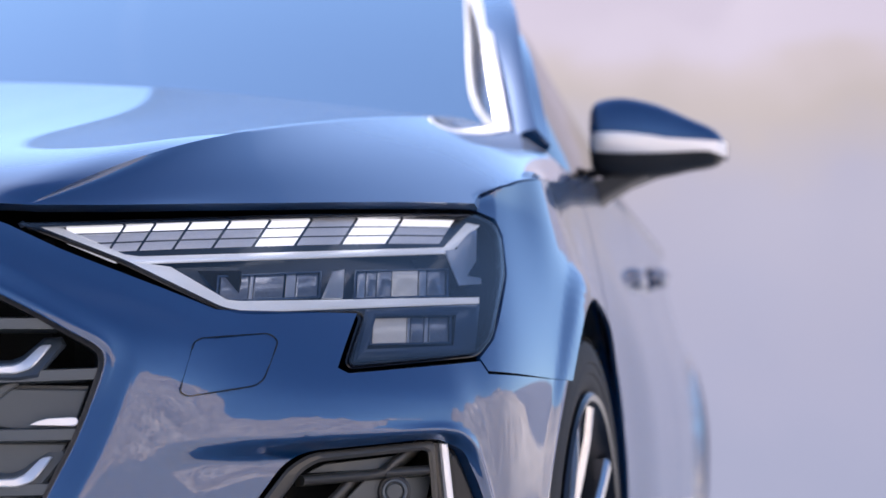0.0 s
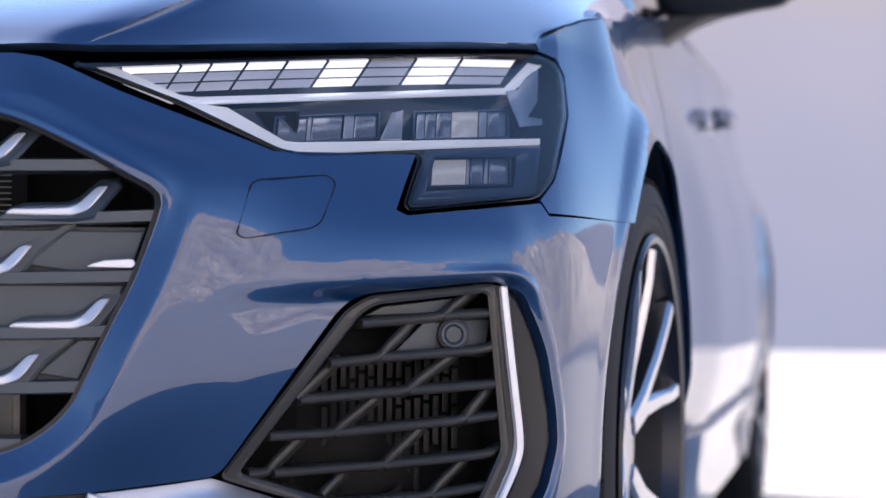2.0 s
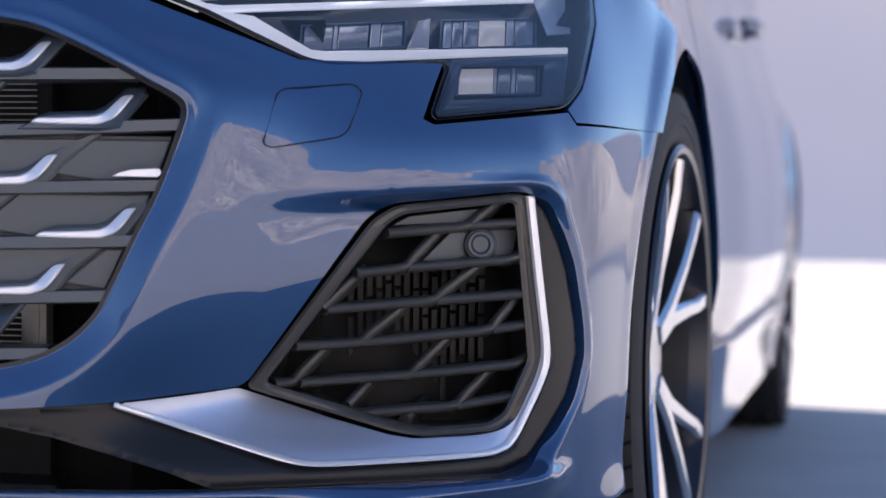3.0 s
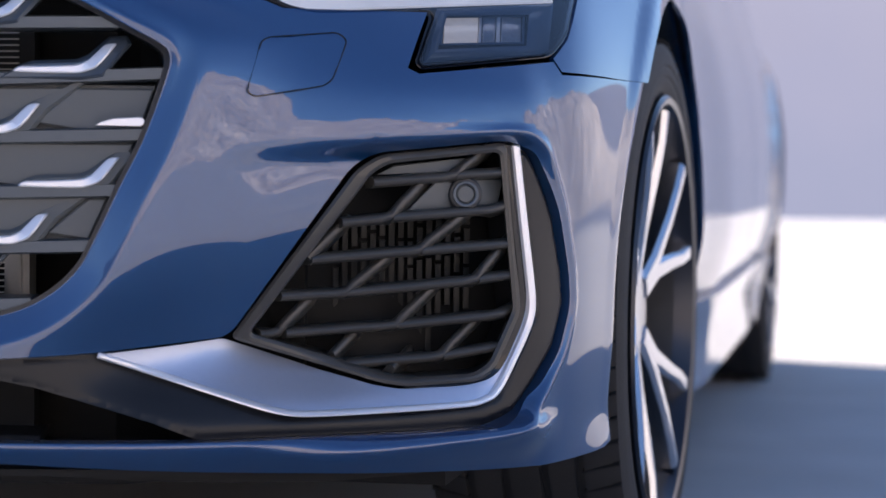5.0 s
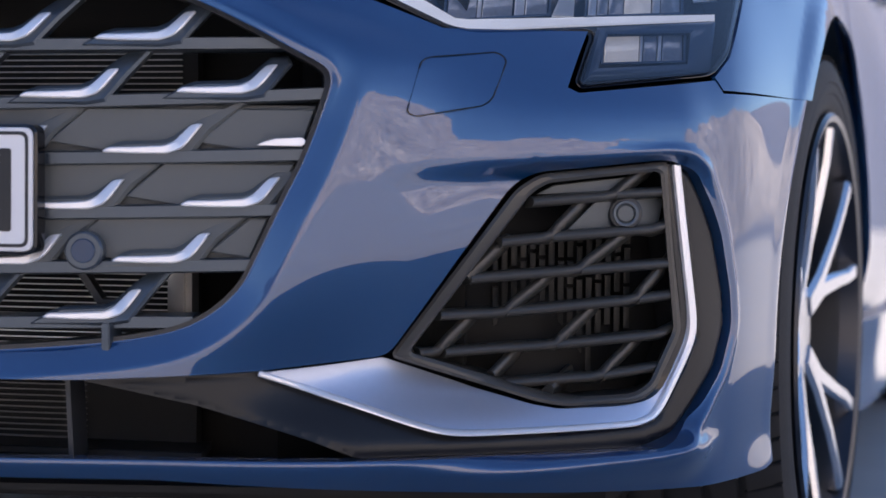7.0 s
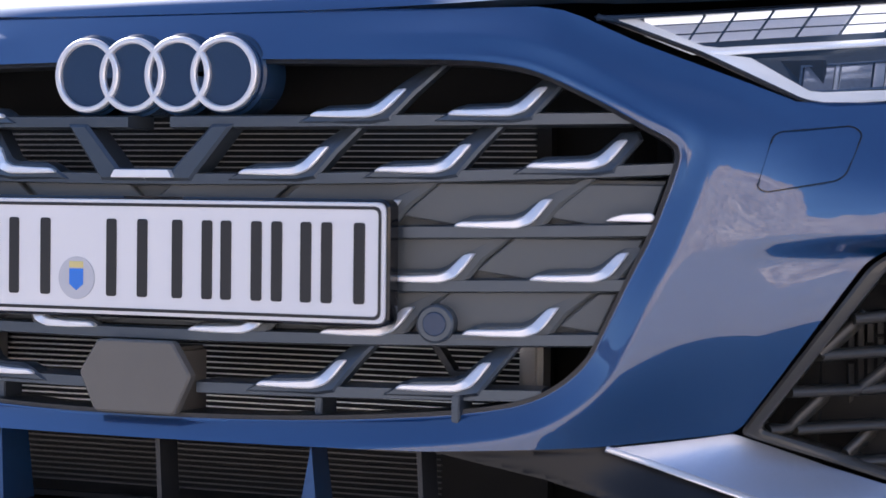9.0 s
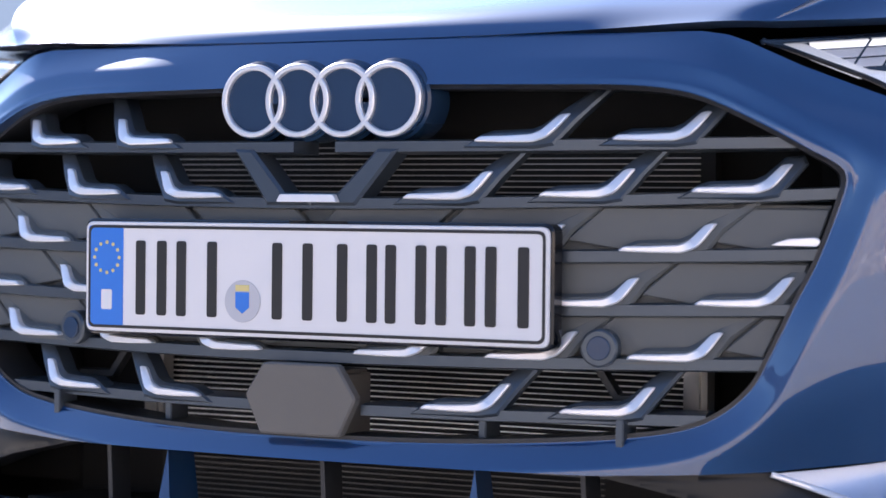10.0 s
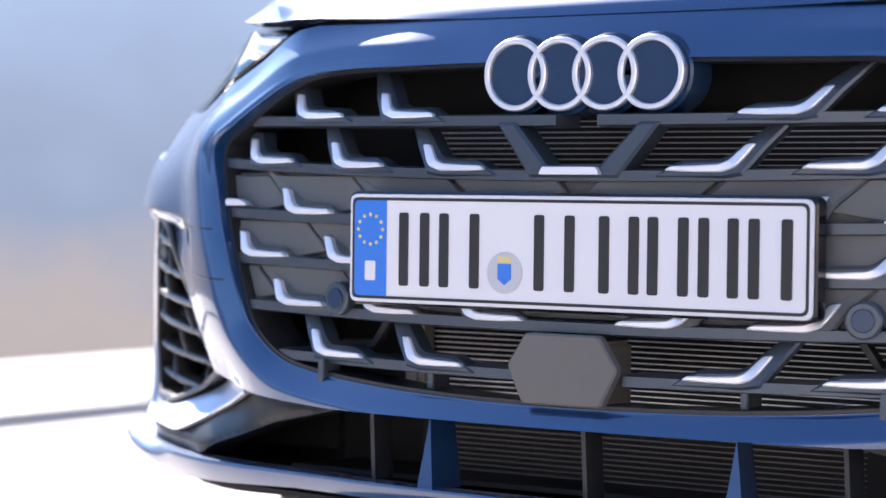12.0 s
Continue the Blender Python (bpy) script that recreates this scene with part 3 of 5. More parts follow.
HOOD_Y = np.linspace(0.345, 1.40, 60)
HOOD_EDGE = np.array([surf(s_of_y(y), shoulder(y)) for y in HOOD_Y]) + [-0.004, 0, 0.002]
CREASE_Y = np.sqrt([0.10, 0.125, 0.178, 0.26, 0.37, 0.505, 0.70, 0.95, 1.25])
CREASE_X = np.polyfit(CREASE_Y, [0.430, 0.458, 0.495, 0.526, 0.553, 0.582, 0.625, 0.660, 0.690], 4)
CREASE_Z = np.polyfit(CREASE_Y, [0.7326, 0.754, 0.778, 0.805, 0.832, 0.859, 0.893, 0.930, 0.962], 4)
EDGE_X = np.polyfit(CREASE_Y[:8], [0.430, 0.455, 0.503, 0.560, 0.640, 0.700, 0.762, 0.815], 3)   # where the bonnet's front edge meets each line down the flank
TURN = 0.80


def FRONT_D0(x):
    return float(np.interp(x, _c[_s < FRONT, 0], _c[_s < FRONT, 1]))


FRONT_X = np.linspace(0, 0.83, 84)
FRONT_D = np.array([float(surf(s_of_x(x), 0.55, 0.004)[1]) + 0.034 * float(smooth01(0.722, 0.38, 0.80) - smooth01(0.55, 0.38, 0.80)) * float(1 - smooth01(FRONT_D0(x), 0.35, 0.8))
                    + 1.95 * 0.157 ** 2 * float(smooth01(x, 0.38, 0.52)) * float(1 - smooth01(FRONT_D0(x), 0.36, 0.72)) + (2.6 * 0.122 ** 2 * float(1 - smooth01(x, 0.25, 0.52))) for x in FRONT_X])


def FRONT_Y(x):
    return float(np.interp(x, FRONT_X, FRONT_D))


def front_edge(x):
    low = np.array([x, FRONT_Y(x), 0.7235 + 0.0365 * (x / 0.807) ** 2.2])
    return Vector(swept(low))


def hood_fn(u, v):
    """Bonnet: shallow crowned middle, a crease on each side, and flanks that fall from it to the front edge and the wings."""
    k = u * 2 - 1
    a = abs(k)
    C0 = front_edge(0.43)
    yc = C0.y + (1.25 - C0.y) * v ** 1.5
    root = math.sqrt(yc)
    C = Vector((float(np.polyval(CREASE_X, root)), yc, float(np.polyval(CREASE_Z, root))))
    f = float(smooth01(yc, C0.y, C0.y + 0.03))
    C = Vector((C0.x + (yc - C0.y) * 0.9, yc, C0.z + (yc - C0.y) * 0.65)).lerp(C, f)
    C.y = yc
    if a < 0.5:
        q = a * 2
        E = front_edge(0.43 * q)
        dm, dc = 1.06 * v ** 1.5, yc - C0.y
        w = dm * (1 - q * q) + dc * q * q
        y = E.y + w
        top = 0.744 + 0.232 * dm + 0.020 * dm * dm
        z = top + (C.z - top) * q ** 1.6
        fold = 0.0015 * ((q / 0.34) ** 2 if q < 0.34 else (1 - q) / 0.66)   # faint inner crease
        z += fold * (1 - math.exp(-w / 0.06))
        z = E.z + (z - E.z) * (1 - math.exp(-w / 0.010) * (1 - q ** 4))
        return (math.copysign(C.x * q, k), y, z)
    q = (a - 0.5) * 2
    if yc < TURN:
        B = front_edge(0.43 + 0.377 * max(float(np.polyval(EDGE_X, root) - np.polyval(EDGE_X, math.sqrt(C0.y))), 0.0) / float(np.polyval(EDGE_X, math.sqrt(TURN)) - np.polyval(EDGE_X, math.sqrt(C0.y))))
    else:
        y = 0.345 + (1.33 - 0.345) * (yc - TURN) / (1.25 - TURN)
        B = Vector([float(np.interp(y, HOOD_Y, HOOD_EDGE[:, i])) for i in range(3)])
    P = C.lerp(B, q)
    late = float(smooth01(yc, 0.5, 1.1))
    P.z += (0.004 + 0.013 * late) * math.sin(math.pi * q) * f * float(smooth01(yc, 0.05, 0.3))
    return (math.copysign(P.x, k), P.y, P.z)


NU, NV = 160, 110
H = np.array([[hood_fn(i / NU, j / NV) for j in range(NV + 1)] for i in range(NU + 1)])
for cols in (slice(0, NU // 4 + 1), slice(3 * NU // 4, NU + 1)):   # even out the flanks between crease and edges
    F = H[cols]
    for _ in range(260):
        F[1:-1, 1:-1] = 0.25 * (F[:-2, 1:-1] + F[2:, 1:-1] + F[1:-1, :-2] + F[1:-1, 2:])
skin = bmesh.new()
rows = [[skin.verts.new(p) for p in col] for col in H]
for i in range(NU):
    for j in range(NV):
        skin.faces.new((rows[i][j], rows[i + 1][j], rows[i + 1][j + 1], rows[i][j + 1]))
bmesh.ops.remove_doubles(skin, verts=skin.verts, dist=0.0004)
bmesh.ops.dissolve_degenerate(skin, edges=skin.edges, dist=0.0002)
low = bmesh.ops.extrude_edge_only(skin, edges=[e for e in skin.edges if len(e.link_faces) == 1])
bmesh.ops.translate(skin, verts=[v for v in low["geom"] if isinstance(v, bmesh.types.BMVert)], vec=(0, 0.030, -0.004))
part("hood", skin, PAINT, car, "blue bonnet with raised centre")

# wings, doors and rear quarters
def side_panel(name, y0, y1, label, arches=(), front=None, sill=0.2):
    lo, hi = s_of_y(y0), s_of_y(y1)
    top = [(s_of_y(y), shoulder(y)) for y in np.linspace(y1, y0, 24)]
    base = list(front) if front else [(lo, shoulder(y0) - 0.01), (lo, sill)]
    for wy in arches:
        base += [(s, z) for s, z in arch_sz(-0.3, math.pi + 0.3, wy)]
    base += [(hi, sill)]
    out = base + top
    for sgn in (1, -1):
        o = [(sgn * s, z) for s, z in out]
        part(name, sheet(o, (), 0.02, lip=0.02, edge=0.012), PAINT, car, label)


wing_front = sz([(0.811, 0.757), (0.830, 0.750), (0.838, 0.732), (0.840, 0.690), (0.827, 0.619), (0.816, 0.600), (0.823, 0.588)])
arch_w = arch_sz(a_top, math.pi + 0.3, WHEELS[0])
lo_s = [(s_of_y(y), shoulder(y)) for y in np.linspace(1.33, 0.338, 30)]
for sgn in (1, -1):
    o = [(sgn * s, z) for s, z in wing_front + arch_w + [(s_of_y(1.33), 0.2)] + lo_s]
    part("wing", sheet(o, (), 0.012, lip=0.006, edge=0.007), PAINT, car, "blue front wing round the wheel arch")
side_panel("front_door", 1.34, 2.32, "blue front door skin")
side_panel("rear_door", 2.33, 3.05, "blue rear door skin")
side_panel("rear_quarter", 3.06, 4.14, "blue rear quarter panel", arches=(WHEELS[1],))

# solid black block behind skins and openings, its colour standing for unlit depth
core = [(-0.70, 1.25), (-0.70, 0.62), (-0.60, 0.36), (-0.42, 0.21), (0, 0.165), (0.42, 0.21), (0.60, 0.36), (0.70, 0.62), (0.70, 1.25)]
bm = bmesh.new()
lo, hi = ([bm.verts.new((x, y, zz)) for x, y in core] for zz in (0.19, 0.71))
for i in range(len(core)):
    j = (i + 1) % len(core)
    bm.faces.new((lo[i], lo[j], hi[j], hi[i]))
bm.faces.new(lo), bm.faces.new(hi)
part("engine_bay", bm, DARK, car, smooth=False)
part("floor_pan", box(-0.72, 0.72, 0.4, 4.1, 0.17, 0.24, 0.02), DARK, car)


def back(d, sgn):
    return Vector((-0.2 * sgn, 1.0, 0.0)) * d


def deep(x, z, off):
    """Like at(), but set straight back instead of along the skin's normal."""
    return at(x, z) + back(-off, math.copysign(1, x))


def both(fn):
    for sgn in (1, -1):
        fn(sgn)


def mir(poly, sgn):
    return list(poly) if sgn > 0 else mirror(poly)


def ring_slab(outer, inner, off, depth, bevel=0.001, place=None):
    """A band between two outlines with the same number of points."""
    place = place or at
    bm = bmesh.new()
    n = len(outer)
    R = [[bm.verts.new(place(x, z, o)) for x, z in p] for p, o in ((outer, off - depth), (outer, off - bevel), (inset_poly(outer, bevel), off),
                                                                   (inset_poly(inner, -bevel), off), (inner, off - bevel), (inner, off - depth))]
    for a, b in zip(R, R[1:]):
        for i in range(n):
            bm.faces.new((a[i], a[(i + 1) % n], b[(i + 1) % n], b[i]))
    return bm


def strip(pts, w, off, depth, place=None, bevel=0.001, ends=None):
    """A band of width w along an (x, z) line; ends scales the width at each point."""
    P = np.array(pts, float)
    T = np.gradient(P, axis=0)
    T /= np.hypot(T[:, 0], T[:, 1])[:, None]
    N = np.stack([-T[:, 1], T[:, 0]], 1)
    k = np.array(ends if ends is not None else np.ones(len(P)))[:, None] * w / 2
    return slab([tuple(p) for p in P - N * k] + [tuple(p) for p in (P + N * k)[::-1]], off, depth, bevel, place)


def soften(pts, rounds=4):
    """An open line with its corners cut again and again, ends kept."""
    P = [np.array(p, float) for p in pts]
    for _ in range(rounds):
        cut = [P[0]]
        for a, b in zip(P, P[1:]):
            w = min(0.25, 0.012 / max(float(np.hypot(*(b - a))), 1e-6))
            cut += [a + (b - a) * w, b - (b - a) * w]
        P = cut + [P[-1]]
    return [tuple(p) for p in P]


def clip_convex(poly, clip):
    out = list(poly)
    A = sum(a[0] * b[1] - b[0] * a[1] for a, b in zip(clip, clip[1:] + clip[:1]))
    sg = 1 if A > 0 else -1
    for a, b in zip(clip, clip[1:] + clip[:1]):
        src, out = out, []
        side = lambda p: sg * ((b[0] - a[0]) * (p[1] - a[1]) - (b[1] - a[1]) * (p[0] - a[0]))
        for p, q in zip(src, src[1:] + src[:1]):
            dp, dq = side(p), side(q)
            if dp >= 0:
                out.append(p)
            if (dp >= 0) != (dq >= 0):
                t = dp / (dp - dq)
                out.append((p[0] + t * (q[0] - p[0]), p[1] + t * (q[1] - p[1])))
        if len(out) < 3:
            return []
    return out


# ---- grille ----
grille = part("grille", sheet(sz(inset_poly(GRILLE, -0.012)), [sz(inset_poly(GRILLE_LOOP, 0.004))], 0.03, off=-0.004, lip=0.05, edge=0.008), BLACK, car, "dark radiator grille with silver accents")
G_IN = inset_poly(GRILLE, 0.005)


def half_width(z):
    xs = [abs(a[0] + (z - a[1]) / (b[1] - a[1]) * (b[0] - a[0])) for a, b in zip(G_IN, G_IN[1:] + G_IN[:1]) if (a[1] > z) != (b[1] > z)]
    return max(xs) if xs else 0


ROW_Z = {1: 0.622, 2: 0.568, 3: 0.519, 4: 0.470, 5: 0.421, 6: 0.372}
RISE = {1: 0.004, 2: 0.010, 3: 0.006, 4: 0.006, 5: 0.006, 6: 0.004}   # a row climbs a little towards the side


def row_z(r, x):
    return ROW_Z[r] + RISE[r] * (abs(x) / 0.45) ** 2


ACC = [(0.0, 0.0), (0.03, -0.001), (0.058, -0.001), (0.070, 0.003), (0.079, 0.011), (0.094, 0.0265), (0.0835, 0.0255), (0.066, 0.0105), (0.056, 0.0065), (0.03, 0.005), (0.006, 0.0045)]
ANCHORS = {1: [0.170, 0.301], 2: [0.101, 0.236, 0.375], 3: [0.172, 0.311], 4: [0.242, 0.381], 5: [0.051, 0.186, 0.320], 6: [0.123, 0.259]}
# horizontal bars
for r in ROW_Z:
    xs = np.linspace(-1, 1, 41) * (half_width(ROW_Z[r]) + 0.012)
    if r == 6:
        spans = [xs[xs > 0.055], xs[xs < -0.055]]
    elif r == 1:
        spans = [xs[xs > 0.02], xs[xs < -0.02]]
    else:
        spans = [xs]
    for q in spans:
        hgt, dep = (0.013, 0.045) if r in (1, 2, 6) else (0.013, 0.016)
        part("bar", sweep([at(x, row_z(r, x) - 0.004, -0.006 - dep / 2) for x in q], hgt, dep, chamfer=0.25), SATIN, grille)
# arms with silver accents
for r, xs in ANCHORS.items():
    for x0 in xs:
        for sgn in (1, -1):
            z0 = row_z(r, x0 + 0.05)
            arm = [(x0 - 0.012, z0 - 0.006), (x0 + 0.06, z0 - 0.007), (x0 + 0.078, z0 - 0.004), (x0 + 0.100, z0 + 0.020), (x0 + 0.134, z0 + 0.052),
                   (x0 + 0.120, z0 + 0.053), (x0 + 0.086, z0 + 0.0305), (x0 + 0.066, z0 + 0.0155), (x0 + 0.056, z0 + 0.0115), (x0 + 0.018, z0 + 0.010), (x0 + 0.006, z0 + 0.006)]
            if r in (3, 4, 5):
                arm = [(a, min(b, z0 + 0.047)) for a, b in arm]
            if x0 + 0.120 > half_width(min(z0 + 0.045, 0.655)):   # outermost arms stop at the frame
                arm = arm[:3] + [(x0 + 0.106, z0 + 0.026), (x0 + 0.104, z0 + 0.034), (x0 + 0.088, z0 + 0.0325)] + arm[7:]
            most = 0.030 if r in (1, 2, 6) else 0.008

            def leaning(x, z, o, z0=z0, sgn=sgn, most=most):
                """The raised end of an arm lies deeper in the grille."""
                k = min(0.45 * max(z - z0 - 0.006, 0.0), most)
                return at(x - sgn * 0.577 * k, z, o - k)
            part("arm", slab(mir(arm, sgn), -0.003 if r in (1, 2, 6) else -0.006, 0.020 if r in (1, 2, 6) else 0.010, 0.003, leaning), SATIN if r in (1, 2, 6) else PANEL, grille)
            acc = rounded([(x0 + a, z0 + b) for a, b in ACC], 0.0035, 3)
            part("accent", slab(mir(acc, sgn), 0.001, 0.008, 0.0012, leaning), SILVER, grille, "satin silver accent")
for sgn in (1, -1):
    part("accent", slab(mir([(0.448, 0.5300), (0.486, 0.5292), (0.4885, 0.5310), (0.4895, 0.5340), (0.4875, 0.5368), (0.484, 0.5374), (0.463, 0.5360), (0.453, 0.5330)], sgn), 0.001, 0.008, 0.0007), SILVER, grille, "satin silver accent")
    part("arm", slab(mir([(0.036, 0.562), (0.050, 0.562), (0.093, 0.616), (0.070, 0.616), (0.030, 0.574), (0.0, 0.574), (0.0, 0.562)], sgn), -0.003, 0.03, 0.003), SATIN, grille)
part("accent", slab(rounded([(-0.034, 0.5650), (0.034, 0.5650), (0.030, 0.5725), (-0.030, 0.5725)], 0.002, 3), 0.004, 0.011, 0.0006), SILVER, grille, "satin silver accent")
# closed panels between the middle rows
for r, off0 in ((2, 0.101), (3, 0.172), (4, 0.242)):
    zlo, zhi = ROW_Z[r + 1], ROW_Z[r]
    start = ANCHORS[r + 1][0] - 0.134 * 3
    k = 0
    while start + k * 0.134 < 0.6:
        x0 = start + k * 0.134
        poly = [(x0 + 0.01, zlo + 0.004), (x0 + 0.062, zlo + 0.004), (x0 + 0.076, zlo + 0.011), (x0 + 0.116, zhi - 0.005), (x0 - 0.010, zhi - 0.005), (x0 - 0.046, zlo + 0.013)]
        for sgn in (1, -1):
            cl = clip_convex(poly, G_IN)
            cl = clip_convex(cl, [(0.001, 0.3), (0.7, 0.3), (0.7, 0.8), (0.001, 0.8)]) if cl else []
            area = abs(sum(a[0] * b[1] - b[0] * a[1] for a, b in zip(cl, cl[1:] + cl[:1]))) / 2 if len(cl) > 2 else 0
            if area > 9e-4:
                part("panel", slab(mir(cl, sgn), -0.014, 0.012, 0.0015), PANEL, grille, "matt grey closed panel")
        k += 1
part("backing", sheet(sz([(-half_width(z), z) for z in (0.425, 0.47, 0.52, 0.566)] + [(half_width(z), z) for z in (0.566, 0.52, 0.47, 0.425)]), (), 0.03, off=-0.022, lip=0.02), PANEL, grille)


def disc(c, r, y0, y1, n=40, bevel=0.002, dirn=(0, -1, 0)):
    """A round button whose axis runs along dirn."""
    prof = [(0, 0), (r, 0), (r, y1 - bevel), (r - bevel, y1), (0.0, y1)]
    bm = lathe([(y, max(q, 1e-4)) for q, y in prof], n)
    m = Vector(dirn).to_track_quat("X", "Z").to_matrix().to_4x4()
    bm.transform(Matrix.Translation(Vector(c)) @ m)
    return bm


def normal_at(x):
    a, b = at(x - 0.004, 0.45), at(x + 0.004, 0.45)
    t = (b - a).normalized()
    return (t.y, -t.x, 0)


for sgn in (1, -1):
    x = 0.297 * sgn
    sensor = part("sensor", disc(at(x, 0.4345, -0.03), 0.0175, 0, 0.034, dirn=normal_at(x)), SATIN, grille, "round parking sensor")
    part("sensor_face", disc(at(x, 0.4345, 0.003), 0.011, 0, 0.003, dirn=normal_at(x), bevel=0.0008), BADGE, sensor)
    for px in (0.178, 0.318):
        part("post", box(px * sgn - 0.004, px * sgn + 0.004, 0.03, 0.06, 0.335, 0.37, 0.001), SATIN, grille)
HEX = [(-0.041, 0.411), (-0.062, 0.379), (-0.044, 0.342), (0.044, 0.342), (0.062, 0.379), (0.041, 0.411)]
part("radar_cover", merge(slab(rounded(HEX, 0.004, 3), 0.010, 0.012, 0.002), box(-0.036, 0.036, 0.012, 0.07, 0.338, 0.404, 0.004)), COVER, grille, "flat grey six-sided cover")

# radiator behind the open rows; near-black block paints the shade between fins
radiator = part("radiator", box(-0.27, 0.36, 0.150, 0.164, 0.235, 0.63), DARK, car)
z = 0.24
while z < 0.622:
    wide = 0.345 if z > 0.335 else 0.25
    # tone by height: bright middle band, painted shade above and below
    part("fin", box(max(-wide, -0.258), wide, 0.147, 0.151, z, z + 0.0013), RADIATOR if 0.335 < z < 0.45 else HALF_SHADED_FIN if z > 0.45 else SHADED_FIN, radiator)
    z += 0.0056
for sgn in (1, -1):
    end = 0.352 if sgn > 0 else -0.264
    part("tank", box(end - 0.012, end + 0.012, 0.12, 0.15, 0.335, 0.44, 0.006), TANK, radiator, "dull metal side tank")
    part("bracket", sweep([(0.265 * sgn, 0.09, 0.42), (0.29 * sgn, 0.09, 0.385), (0.33 * sgn, 0.09, 0.384)], 0.010, 0.01), BLACK, radiator)
    # dark panels added to plug the view through to sunlit ground
    part("dark_plug", box(min(0.30 * sgn, 0.60 * sgn), max(0.30 * sgn, 0.60 * sgn), 0.225, 0.235, 0.25, 0.68), DARK, car)

# ---- badge: four linked rings ----
badge = new("badge")
badge.parent = car
tagged(badge, "silver linked rings on a dark base")
CX, RZ, BY = (-0.0765, -0.0255, 0.0255, 0.0765), 0.6635, 0.026
for cx in CX:
    part("base", merge(disc((cx, BY + 0.048, RZ), 0.0400, 0, 0.040, 64, 0.003), disc((cx, BY + 0.03, RZ), 0.0375, 0, 0.0285, 64, 0.002)), BADGE, badge, "dark glossy base")
for cx in CX:
    prof = [(-0.004, 0.0300), (0.0, 0.0302), (0.0012, 0.0312), (0.0014, 0.0330), (0.0012, 0.0350), (0.0, 0.0362), (-0.004, 0.0364)]
    b = lathe(prof, 72)
    b.transform(Matrix.Translation((cx, BY - 0.002, RZ)) @ Vector((0, -1, 0)).to_track_quat("X", "Z").to_matrix().to_4x4())
    part("ring", b, SILVER_RING, badge, "satin silver ring")

# ---- number plate ----
def flat(x, z, o):
    return (x, 0.001 - o, z)


def rect(x0, x1, z0, z1, r=0.0):
    p = [(x0, z0), (x1, z0), (x1, z1), (x0, z1)]
    return rounded(p, r) if r else p


plate = part("number_plate", slab(rect(-0.26, 0.26, 0.434, 0.544, 0.009), 0, 0.006, 0.001, place=flat), WHITE, car, "white plate with black border and blue band")
part("holder", slab(rect(-0.263, 0.263, 0.431, 0.547, 0.010), -0.003, 0.018, 0.002, place=flat), GLOSSB, plate, "black plate holder")
part("border", ring_slab(rect(-0.2565, 0.2565, 0.4375, 0.5405, 0.008), rect(-0.2535, 0.2535, 0.4405, 0.5375, 0.006), 0.0007, 0.0012, 0.0002, flat), INK, plate)
part("blue_band", slab(rect(-0.2565, -0.2135, 0.4380, 0.5400, 0.004), 0.0006, 0.001, 0.0002, flat), BLUE, plate, "blue band")
for k in range(12):
    a = math.pi * 2 * k / 12
    part("dot", slab([(-0.2335 + 0.0152 * math.sin(a) + 0.0019 * math.cos(b), 0.508 + 0.0152 * math.cos(a) + 0.0019 * math.sin(b)) for b in np.linspace(0, 2 * math.pi, 9)[:-1]], 0.0012, 0.001, 0.0002, flat), GOLD, plate)
part("bar", slab(rect(-0.2400, -0.2270, 0.456, 0.476, 0.002), 0.0012, 0.001, 0.0002, flat), WHITE, plate)
for x0, x1 in ((-0.198, -0.161), (-0.149, -0.101), (-0.037, 0.009), (0.036, 0.080), (0.089, 0.133), (0.143, 0.185), (0.195, 0.240)):
    for a, b in ((x0, x0 + 0.0115), (x1 - 0.0115, x1)):
        part("bar", slab(rect(a, b, 0.4515, 0.5255, 0.003), 0.0011, 0.0015, 0.0004, flat), INK, plate)
seal = part("seal", slab([(-0.0705 + 0.0205 * math.cos(a), 0.468 + 0.0205 * math.sin(a)) for a in np.linspace(0, 2 * math.pi, 41)[:-1]], 0.001, 0.0012, 0.0002, flat), SEAL, plate, "round grey seal")
part("crest", slab([(-0.0785, 0.477), (-0.0785, 0.462), (-0.0705, 0.456), (-0.0625, 0.462), (-0.0625, 0.477)], 0.0014, 0.001, 0.0002, flat), BLUE, seal)
part("crest_top", slab(rect(-0.0785, -0.0625, 0.478, 0.484), 0.0014, 0.001, 0.0002, flat), GOLD, seal)

# ---- tow-eye cover in the bumper ----
for sgn in (1,):
    C = [(0.569, 0.561), (0.579, 0.607), (0.585, 0.611), (0.640, 0.617), (0.648, 0.610), (0.637, 0.574), (0.630, 0.568), (0.576, 0.557)]
    on_skin = lambda x, z, o: Vector(surf(s_of_x(x), z, o + float(bumper_relief(np.array([[s_of_x(x), z]]))[0])))
    part("gap", ring_slab(inset_poly(rounded(C, 0.010), -0.0006), inset_poly(rounded(C, 0.010), 0.0006), 0.0014, 0.004, 0.0002, on_skin), GLOSSB, car)
    part("tow_cover", sheet(sz(rounded(C, 0.0095)), (), 0.006, off=0.0008, relief=bumper_relief, lip=0.003), PAINT, car, "blue towing-eye cover")

